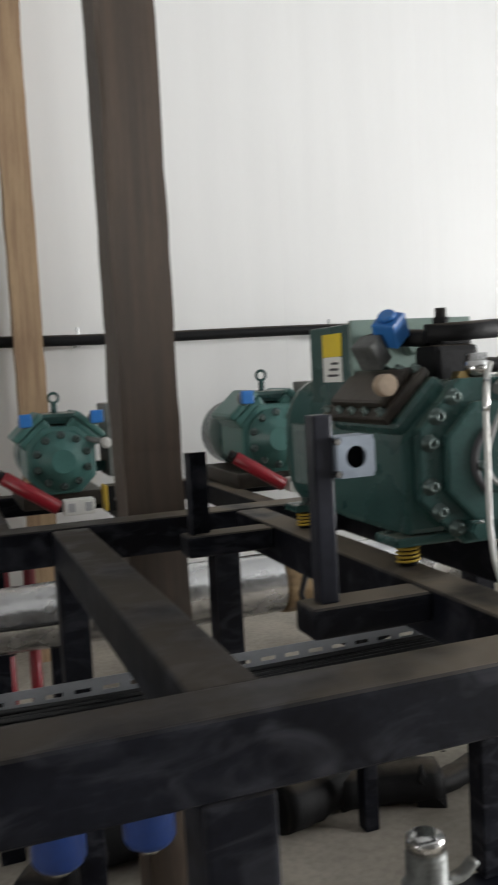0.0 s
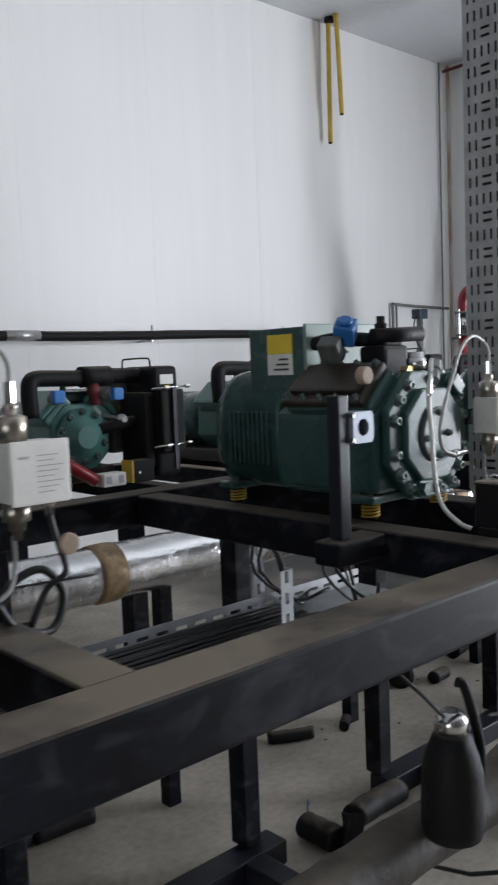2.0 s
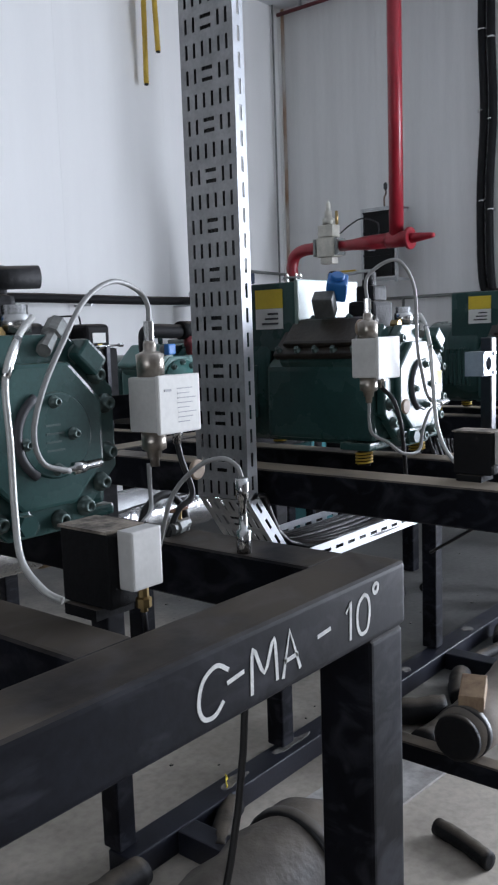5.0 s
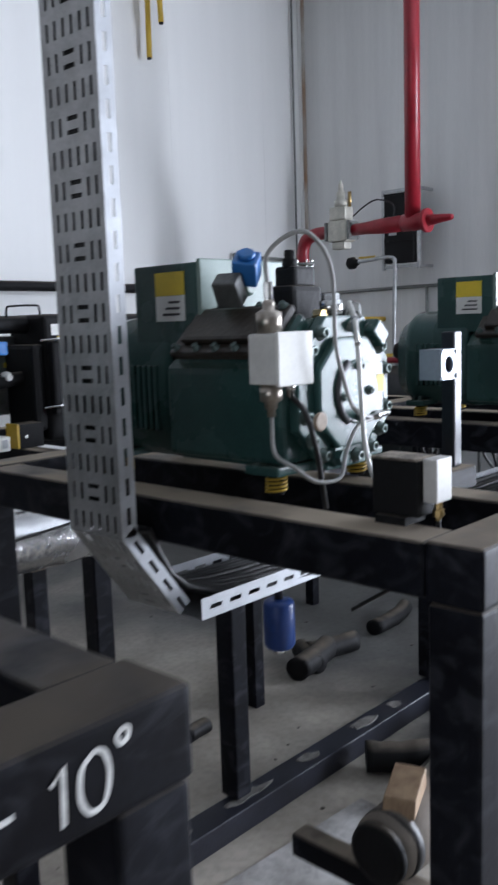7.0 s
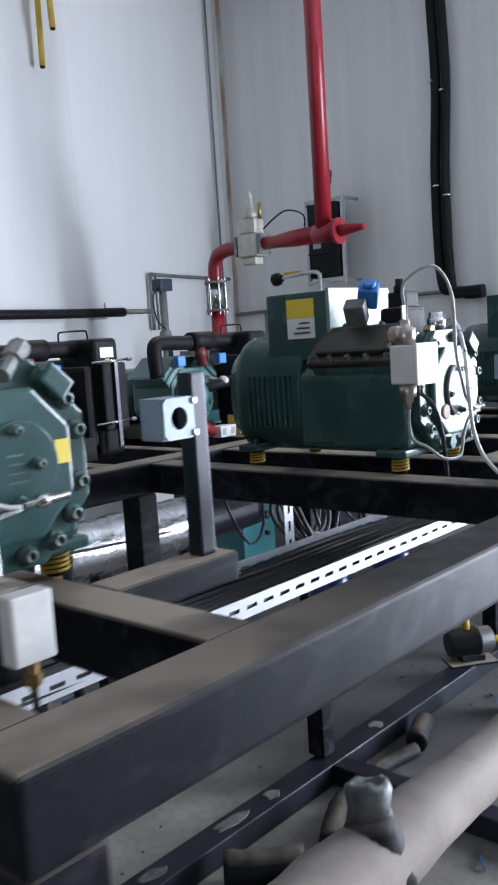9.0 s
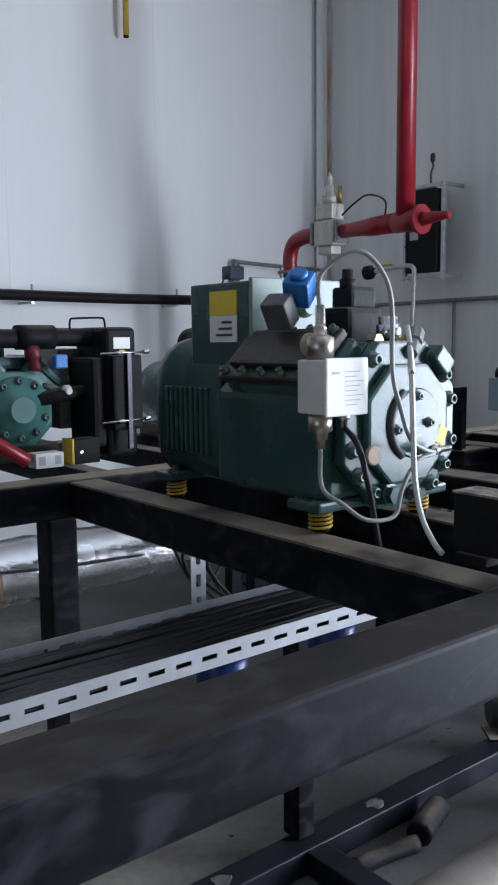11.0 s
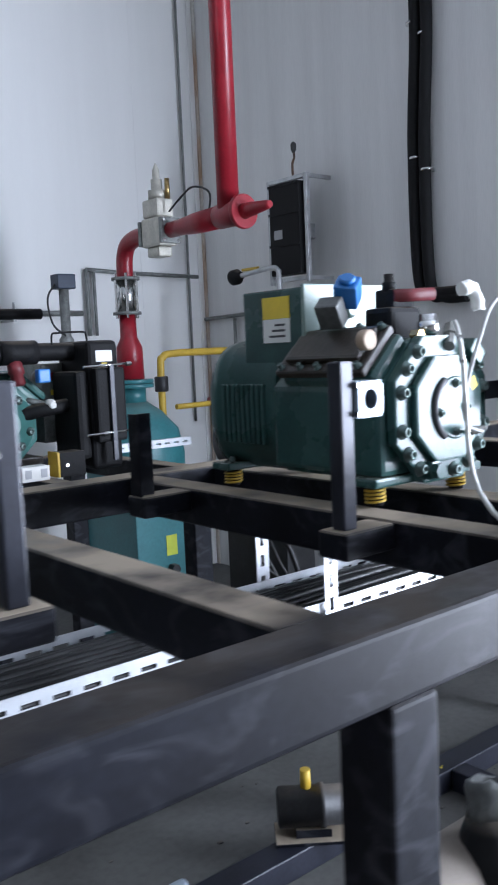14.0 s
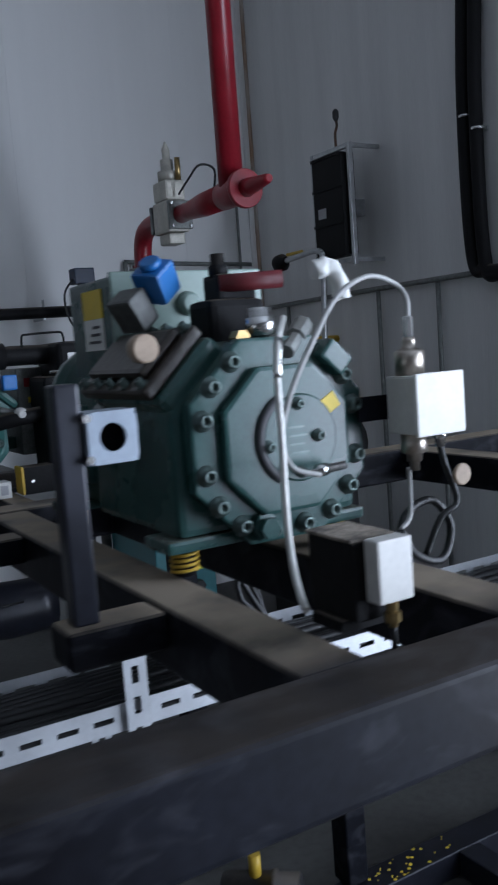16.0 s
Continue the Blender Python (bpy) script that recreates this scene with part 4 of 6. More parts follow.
def back_rack():
    r = thing("back_rack", pose(0, 0, 0), "black square-tube rack of the second row", "rack")
    beam("front_beam", -2.2, 7.0, 3.20, 3.30, BZ - 0.1, BZ, r)
    beam("rear_beam", -2.2, 7.0, 4.3, 4.4, BZ - 0.1, BZ, r)
    for x in (-2.2, 0.15, 0.75, 1.25, 1.8, 2.4, 2.95, 3.5, 4.1, 4.65, 5.2, 5.75, 6.3, 6.9):
        beam("cross_beam", x, x + 0.09, 3.301, 4.299, BZ - 0.098, BZ - 0.002, r)
    for x in (-2.1, 0.1, 2.66, 4.2, 6.85):
        beam("leg", x, x + 0.09, 3.205, 3.295, 0, BZ - 0.101, r)
        beam("leg", x, x + 0.09, 4.305, 4.395, 0, BZ - 0.101, r)
    beam("red_stripe_rail", 4.9, 6.9, 3.17, 3.198, BZ - 0.125, BZ - 0.1, r)
    return r


back_rack()


def small_compressor(x, first):
    m = pose(x, 3.72, BZ) @ Matrix.Scale(1.1, 4)
    if first is not None:
        return copy_thing(first, m)
    c = thing("small_compressor", m, "teal-green small piston compressor with blue caps", "compressor", "small compressors of the second row")
    cz = 0.19
    part("crankcase", prism(octagon(0.135, cz, 0.5), 0.02, 0.30, 0.02), M_TEAL_GREEN, c)
    cover = part("end_cover", lathe((0, 0.02, cz), (0, -0.03, cz), [(0, 0.118), (0.25, 0.118), (0.3, 0.082), (0.7, 0.074), (0.75, 0.05), (1, 0.046)], 28), M_TEAL_GREEN, c)
    bolts(cover, [(0.102 * math.cos(a), 0.007, cz + 0.102 * math.sin(a)) for a in [2 * math.pi * (i + 0.5) / 10 for i in range(10)]])
    part("motor", lathe((0, 0.30, cz), (0, 0.62, cz), [(0, 0.13), (0.05, 0.14), (0.8, 0.14), (0.95, 0.11), (1, 0.05)], 28), M_GREEN, c)
    for sx in (-1, 1):
        bm = bmesh.new()
        box_bm(bm, -0.07, 0.07, 0.03, 0.27, 0.115, 0.165, bevel=0.012)
        box_bm(bm, -0.075, 0.075, 0.025, 0.275, 0.166, 0.195, bevel=0.014)
        bm.transform(Matrix.Translation((0, 0, cz)) @ pose(0, 0, 0, 0, 42 * sx, 0))
        part("cylinder_head", bm, M_TEAL_GREEN, c)
        bm = cyl((sx * 0.135, 0.0, cz + 0.16), (sx * 0.135, -0.03, cz + 0.165), 0.027, 16, 0.004)
        cap = part("shutoff_valve", bm, M_CASTGREY, c)
        bm = bmesh.new()
        box_bm(bm, sx * 0.135 - 0.024, sx * 0.135 + 0.024, -0.062, -0.0305, cz + 0.142, cz + 0.192, bevel=0.006)
        part("blue_cap", bm, M_BLUE_LIGHT, cap, "bright blue plastic cap")
    bm = bmesh.new()
    hose_bm(bm, [(0.02 * math.cos(a), 0.15, 0.435 + 0.02 * math.sin(a)) for a in [2 * math.pi * i / 14 for i in range(15)]], 0.006, 8, smooth=False)
    cyl_bm(bm, (0, 0.15, 0.36), (0, 0.15, 0.42), 0.012, 10)
    part("lifting_eye", bm, M_GREEN, c)
    part("top_cover", box(-0.08, 0.08, 0.06, 0.26, 0.33, 0.375, bevel=0.015), M_GREEN, c)
    part("base", box(-0.16, 0.16, 0.04, 0.5, 0.0, 0.06, bevel=0.006), M_GREEN_DIRTY, c)
    bm = bmesh.new()
    box_bm(bm, 0.20, 0.30, 0.10, 0.30, 0.10, 0.40, bevel=0.005)
    tb = part("terminal_box", bm, M_CASTGREY, c, "dull green-grey electrical box with yellow and red marks")
    part("yellow_mark", box(0.235, 0.265, 0.0985, 0.0995, 0.21, 0.24), M_LABEL_Y, tb)
    part("yellow_mark", box(0.235, 0.265, 0.0985, 0.0995, 0.28, 0.30), M_LABEL_Y, tb)
    part("red_mark", box(0.225, 0.26, 0.0985, 0.0995, 0.335, 0.365), M_RED, tb)
    part("box_arm", box(0.12, 0.21, 0.18, 0.24, 0.12, 0.16), M_GREEN, c)
    part("round_valve", lathe((0.17, -0.01, cz + 0.06), (0.17, -0.045, cz + 0.06), [(0, 0.022), (0.5, 0.022), (0.6, 0.014), (1, 0.012)], 14), M_WHITE_DULL, c)
    part("valve_stem", hose([(0.10, 0.03, cz + 0.08), (0.17, 0.0, cz + 0.06)], 0.012, 8, 3), M_CASTGREY, c)
    return c


def tagged_box(x):
    b = thing("control_box", pose(x, 3.545, BZ), "small white box with two dark windows on the back rack", "control box", "small white boxes on the back rack")
    part("body", box(-0.062, 0.062, -0.03, 0.05, 0.0, 0.062, bevel=0.003), M_WHITE, b)
    for sx in (-0.035, 0.035):
        part("window", box(sx - 0.014, sx + 0.014, -0.032, -0.0305, 0.014, 0.05), M_PRINT, b)


def yellow_relay(x):
    b = thing("yellow_relay", pose(x, 3.56, BZ), "black relay box with a yellow side on the back rack", "relay", "yellow-sided relays on the back rack")
    part("body", box(-0.05, 0.07, -0.03, 0.06, 0.0, 0.105, bevel=0.003), M_BLACK, b)
    part("yellow_side", box(-0.062, -0.0505, -0.03, 0.06, 0.0, 0.108, bevel=0.003), M_YELLOW, b)
    part("screw", cyl((-0.02, -0.0305, 0.05), (-0.02, -0.036, 0.05), 0.008, 8), M_CHROME, b)


def red_stub(x):
    b = thing("red_pipe_stub", pose(x, 3.56, BZ), "short slanted red painted pipe on the back rack", "pipe", "red pipe stubs")
    part("pipe", cyl((-0.26, 0.04, 0.17), (-0.05, -0.01, 0.03), 0.03, 18, 0.004), M_RED, b)
    part("cap", cyl((-0.285, 0.046, 0.187), (-0.26, 0.04, 0.17), 0.024, 14), M_BLACK, b)


def plate_exchanger(x, first):
    m = pose(x, 3.60, BZ) @ Matrix.Scale(1.03, 4)
    if first is not None:
        return copy_thing(first, m)
    e = thing("plate_heat_exchanger", m, "black insulated plate heat exchanger with a white label", "heat exchanger", "black heat exchangers of the second row")
    part("insulated_body", box(-0.075, 0.075, 0.0, 0.27, 0.0, 0.545, bevel=0.03, seg=4), M_BLACK, e)
    part("front_block", box(-0.07, 0.07, -0.05, -0.001, 0.12, 0.43, bevel=0.012), M_BLACK, e)
    part("side_block", box(-0.135, -0.076, 0.0, 0.22, 0.05, 0.42, bevel=0.02), M_BLACK, e)
    part("front_rail", box(-0.012, 0.012, -0.064, -0.051, 0.04, 0.44, bevel=0.003), M_FRAME_BLUE, e)
    lab = part("white_label", box(-0.038, 0.04, -0.0035, -0.0005, 0.455, 0.502), M_LABEL, e, "white label")
    part("yellow_sticker", box(-0.010, 0.014, -0.0035, -0.0005, 0.436, 0.450), M_LABEL_Y, e, "small yellow sticker")
    for z in (0.435, 0.155):
        part("tie_rod", hose([(-0.13, -0.058, z), (0.10, -0.058, z + 0.008)], 0.005, 8, 2), M_CHROME, e, "thin bright tie rod")
        part("nut", cyl((-0.055, -0.060, z + 0.001), (-0.03, -0.060, z + 0.002), 0.010, 6), M_CHROME, e)
        part("nut", cyl((0.072, -0.060, z + 0.006), (0.095, -0.060, z + 0.007), 0.010, 6), M_CHROME, e)
    part("handle", hose([(-0.17, 0.12, 0.50), (-0.17, 0.12, 0.572), (-0.14, 0.12, 0.582), (-0.03, 0.12, 0.585), (-0.01, 0.12, 0.575), (-0.005, 0.12, 0.53)], 0.0045, 8, 4), M_BLACK, e, "thin wire handle")
    part("suction_pipe", hose([(-0.02, 0.14, 0.50), (-0.2, 0.14, 0.505), (-0.42, 0.14, 0.50), (-0.58, 0.13, 0.505), (-0.66, 0.12, 0.50), (-0.685, 0.11, 0.45), (-0.685, 0.10, 0.33)], 0.038, 14, 5), M_BLACK, e, "black insulated suction pipe")
    part("pipe_sleeve", hose([(-0.40, 0.14, 0.505), (-0.24, 0.14, 0.505)], 0.05, 14, 3), M_BLACK, e)
    part("hanging_valve", lathe((-0.34, 0.13, 0.47), (-0.33, 0.12, 0.37), [(0, 0.03), (0.5, 0.034), (0.55, 0.026), (0.9, 0.03), (1, 0.02)], 14), M_RED_DULL, e, "dull red valve under the pipe")
    part("drop_pipe", hose([(-0.10, 0.1, 0.28), (-0.22, 0.1, 0.27), (-0.32, 0.14, 0.25)], 0.03, 12, 5), M_BLACK, e)
    return e


small = exch = None
for x in (0.50, 1.50, 2.78, 3.94, 5.10, 6.25):
    ob = small_compressor(x, small)
    small = small or ob
    tagged_box(x + 0.03)
    yellow_relay(x + 0.20)
    red_stub(x)
for x in (3.20, 4.37, 5.53, 6.68):
    ob = plate_exchanger(x, exch)
    exch = exch or ob

# ---------------------------------------------------------------- long pipes and vessels


FOIL_R = 0.108


def foil_pipe(x0, x1, y=2.86, z=1.015, mat=None, label="silver foil-wrapped insulated pipe on stands"):
    t = thing("foil_wrapped_pipe" if mat is None else "steel_pipe", pose(0, y, z - 1.0), label, "pipe", "foil-wrapped pipes")
    bm = bmesh.new()
    n, prof = 20, []
    k = int((x1 - x0) / 0.06)
    prof = [(0, 0.07), (0.001, FOIL_R)] + [(i / k, FOIL_R + 0.004 * noise.noise(Vector((i * 0.9, x0, 0)))) for i in range(1, k)] + [(0.999, FOIL_R), (1, 0.07)]
    lathe_bm(bm, (x0, 0, 1.0), (x1, 0, 1.0), prof, n)
    for v in bm.verts:
        v.co.z += 0.004 * noise.noise(v.co * 18)
        v.co.y += 0.004 * noise.noise(v.co * 18 + Vector((5, 5, 5)))
    part("shell", bm, mat or M_FOIL, t)
    x = x0 + 0.48
    while x < x1 - 0.1:
        part("wrap", lathe((x, 0, 1.0), (x + 0.11, 0, 1.0), [(0, FOIL_R + 0.003), (0.2, FOIL_R + 0.006), (0.8, FOIL_R + 0.006), (1, FOIL_R + 0.003)], 20), M_TAPE_BROWN, t, "brown stained tape wrap")
        part("stand", box(x + 0.30, x + 0.36, -0.03, 0.03, 1.0 - z, 1.002 - FOIL_R, bevel=0.004), M_FRAME, t)
        x += 1.12
    part("trailing_cable", hose([(x0 + 0.4 * i, -0.105 - 0.02 * math.sin(i * 1.7), 1.03 + 0.03 * math.sin(i)) for i in range(int((x1 - x0) / 0.4) + 1)], 0.005, 6, 4), M_CABLE, t)
    part("saddle", box(x0 + 0.15, x0 + 0.21, -0.03, 0.03, 1.0 - z, 1.002 - FOIL_R, bevel=0.004), M_FRAME, t)


foil_pipe(-1.6, 5.27)
foil_pipe(5.92, 6.46, 3.55, 0.80, M_FRAME_BLUE, "dark steel pipe length on a stand")


# the brown tops hold dust and the pipe's shading, both put into the colour
M_WRAP = material("beige_cloth_wrap", (0.34, 0.30, 0.255), 0.85, 0.0, 0.15, 3.5, 140, 0.2, dark=(0.20, 0.17, 0.14), dust=(0.13, 0.11, 0.09), dust_amount=0.7)
M_WRAP_DARK = material("dark_brown_wrap", (0.085, 0.073, 0.062), 0.6, 0.0, 0.5, 5, 40, 0.7, dark=(0.03, 0.026, 0.022), dust=DUST, dust_amount=0.35)


def header_pipe(name, profile, y, z, mat, label, bands=()):
    """A wrapped pipe that lies on arms welded to the legs. profile: (x, radius)."""
    t = thing(name, pose(0, y, z), label, "pipe", "wrapped header pipes under the racks")
    x0, x1 = profile[0][0], profile[-1][0]
    full = []
    for (xa, ra), (xb, rb) in zip(profile, profile[1:]):
        k = max(1, int((xb - xa) / 0.05))
        full += [((xa + (xb - xa) * i / k - x0) / (x1 - x0), (ra + (rb - ra) * i / k) * (1 + 0.05 * noise.noise(Vector((xa * 7 + i * 0.8, y, 0))))) for i in range(k)]
    full.append((1, profile[-1][1]))
    bm = lathe((x0, 0, 0), (x1, 0, 0), full, 28)
    for v in bm.verts:
        v.co.y += 0.007 * noise.noise(v.co * 14)
        v.co.z += 0.007 * noise.noise(v.co * 14 + Vector((5, 5, 5)))
    part("wrapped_shell", bm, mat, t)
    for x, r in bands:
        part("band", lathe((x, 0, 0), (x + 0.025, 0, 0), [(0, r - 0.004), (0.15, r), (0.85, r), (1, r - 0.004)], 28), M_DARKCAST, t, "dark tape band")
    return t


header_pipe("wrapped_pipe", [(0.9, 0.04), (0.92, 0.056), (2.2, 0.06), (2.42, 0.092), (2.66, 0.098), (2.72, 0.07), (2.74, 0.03)], 1.12, 0.81, M_WRAP_DARK,
            "dark brown wrapped pipe with a swollen taped end", ((2.60, 0.104),))
header_pipe("wrapped_pipe", [(3.255, 0.045), (3.265, 0.060), (3.35, 0.062), (3.6, 0.082), (3.9, 0.086), (4.15, 0.074), (4.4, 0.062), (4.97, 0.06), (5.0, 0.03)], 1.12, 0.79, M_WRAP,
            "pale beige cloth-wrapped pipe with a black open end", ((3.28, 0.065),))
header_pipe("wrapped_pipe", [(5.43, 0.03), (5.45, 0.06), (5.52, 0.088), (5.62, 0.094), (7.9, 0.094), (7.92, 0.05)], 1.12, 0.765, M_WRAP,
            "beige cloth-wrapped pipe with a rounded end", ((5.62, 0.098),))
for r, x, z in ((rack1, 0.265, 0.752), (rack1, 2.525, 0.712), (rack2, 3.27, 0.729), (rack2, 5.48, 0.672), (rack2, 8.12, 0.669)):
    beam("pipe_arm", x, x + 0.05, NEAR + 0.0965, 1.345, z - 0.05, z, r, "black steel arm under a wrapped pipe")
solid("pipe_end_cap", lathe((3.238, 1.12, 0.79), (3.258, 1.12, 0.79), [(0, 0.046), (0.2, 0.055), (0.8, 0.058), (1, 0.05)], 24), M_BLACK, "black foam disc in a pipe's open end", "cap")
wedge = solid("wood_wedge", prism([(-0.06, 0), (0.06, 0), (0.05, 0.045), (-0.045, 0.03)], -0.03, 0.03, 0.003), M_WOOD_PALE, "pale wooden wedge lying on a wrapped pipe", "wedge")
wedge.matrix_world = pose(3.345, 1.125, 0.846, 0, -2, 20)


def foam_branch(x, y, z):
    """A black foam-clad branch on a header pipe, with a torn collar."""
    t = thing("foam_branch", pose(x, y, z, -14, 8, 0) @ Matrix.Scale(0.85, 4), "black foam-clad pipe branch with torn grimy collar", "branch", "branches on the header pipes")
    part("foam", lathe((0, 0, -0.02), (0, 0, 0.13), [(0, 0.078), (0.3, 0.08), (0.8, 0.066), (1, 0.05)], 22), M_BLACK, t)
    bm = lathe((0, 0, 0.125), (0.012, 0, 0.20), [(0, 0.052), (0.4, 0.045), (0.8, 0.05), (1, 0.043), (1, 0.030), (0.5, 0.028)], 18)
    for v in bm.verts:
        v.co += Vector((noise.noise(v.co * 40), noise.noise(v.co * 40 + Vector((3, 0, 0))), noise.noise(v.co * 40 + Vector((0, 7, 0))))) * 0.012
    part("collar", bm, M_DARKCAST_LIGHT, t, "torn grimy tape collar")


foam_branch(4.02, 1.10, 0.77)
foam_branch(5.92, 1.06, 0.79)


def motor_pump(x, y, z):
    m = thing("small_pump_motor", pose(x, y, z, 0, 0, -38), "small dark motor with yellow pipe stubs on a plate", "motor")
    part("mount_plate", box(-0.13, 0.12, -0.07, 0.07, 0.0, 0.012, bevel=0.003), M_FRAME, m)
    part("mount_block", box(-0.06, 0.06, -0.04, 0.04, 0.0122, 0.04), M_FRAME, m)
    part("casing", lathe((-0.12, 0, 0.105), (0.11, 0, 0.105), [(0, 0.055), (0.03, 0.068), (0.62, 0.068), (0.63, 0.073), (0.70, 0.073), (0.71, 0.066), (0.96, 0.066), (1, 0.056)], 26), M_DARKCAST, m)
    part("top_stub", cyl((-0.02, 0, 0.17), (-0.02, 0, 0.235), 0.018, 14), M_YELLOW, m, "yellow pipe stub")
    part("end_stub", cyl((0.10, 0, 0.10), (0.19, 0, 0.10), 0.018, 14), M_YELLOW, m, "yellow pipe stub")


motor_pump(6.60, 2.26, 0.088)
for x, y in ((5.505, 1.40),):
    b = thing("blue_clamp", pose(x, y, 0.742, 0, 0, 0), "pale blue steel saddle clamp on a pipe arm", "clamp", "pale blue clamps")
    part("cheek", box(-0.02, 0.02, 0.035, 0.055, 0, 0.052, bevel=0.006), M_PALE_BLUE, b)
    part("cheek", box(-0.02, 0.02, -0.055, -0.035, 0, 0.046, bevel=0.006), M_PALE_BLUE, b)
    part("web", box(-0.018, 0.018, -0.0345, 0.0345, -0.019, 0.014, bevel=0.004), M_PALE_BLUE, b)
    part("clamp_foot", box(-0.022, 0.022, -0.19, 0.06, -0.072, -0.0195, bevel=0.003), M_FRAME_BLUE, b)

# timber columns


def column(name, x0, x1, y0, y1, mat, label):
    bm = box(x0, x1, y0, y1, 0, CEIL - 0.002)
    bmesh.ops.subdivide_edges(bm, edges=[e for e in bm.edges if abs(e.verts[0].co.z - e.verts[1].co.z) > 1], cuts=60)
    for v in bm.verts:
        v.co.x += 0.006 * noise.noise(Vector((v.co.x * 30, v.co.y * 30, v.co.z * 6)))
        v.co.y += 0.004 * noise.noise(Vector((v.co.x * 30 + 7, v.co.y * 30, v.co.z * 6)))
    return solid(name, bm, mat, label, "column")


column("timber_column", 0.515, 0.675, 2.44, 2.60, M_WOOD, "dark brown weathered timber column")
column("timber_column", 0.50, 0.514, 2.437, 2.602, M_WOOD, "brown sawn edge board on a column")
column("pale_timber_column", 0.50, 0.675, 5.52, 5.68, M_WOOD_PALE, "pale sawn timber column near the wall")


def wall_pipe():
    p = thing("wall_pipe", pose(0, 5.63, 2.053), "long black insulated pipe along the white wall", "pipe")
    pts = [(-4.0 + 0.6 * i, 0.0, 0.006 * math.sin(i * 1.3)) for i in range(20)]
    part("insulation", hose(pts, 0.036, 14, 3), M_BLACK, p)
    part("joint", cyl((3.36, 0, 0), (3.62, 0, 0), 0.039, 16), M_TAPE_GREY, p, "silver-grey taped joint")
    part("stem_end", cyl((7.40, 0, 0), (7.72, 0, 0.0), 0.02, 12), M_CASTGREY, p)
    for x in (-2.6, -0.9, 0.9, 2.7, 4.6, 6.05, 7.2):
        part("bracket", box(x, x + 0.02, -0.01, 0.199, -0.052, -0.036), M_GALV, p)
        part("hanger", cyl((x + 0.01, 0.0, 0.03), (x + 0.01, 0.0, 0.075), 0.008, 8), M_GALV, p)


wall_pipe()


def yellow_conduits():
    for (x, y, z, dx) in ((6.895, 5.735, 3.882, -0.02), (6.915, 5.60, 4.121, 0.05)):
        t = thing("yellow_conduit", pose(x, y, 0), "yellow plastic conduit hanging from the ceiling", "conduit", "yellow conduits at the ceiling")
        part("tube", hose([(0.0 - dx * 1.0, 0, CEIL - 0.002), (0.0 - dx * 0.6, 0, CEIL - 0.25), (0, 0, z)], 0.022, 12, 5), M_YELLOW, t)
        part("dark_end", cyl((0, 0, z - 0.012), (0, 0, z), 0.019, 12), M_BLACK, t)
    solid("ceiling_fitting", cyl((6.89, 5.70, CEIL - 0.04), (6.89, 5.70, CEIL - 0.001), 0.05, 16, 0.004), M_BLACK, "black round cable fitting at the ceiling", "fitting")


yellow_conduits()


def flange(parent, p, q, r, n=8, mat=None):
    part("flange", lathe(p, q, [(0, r), (0.1, r), (0.9, r), (1, r * 0.97)], 24), mat or M_RED, parent)


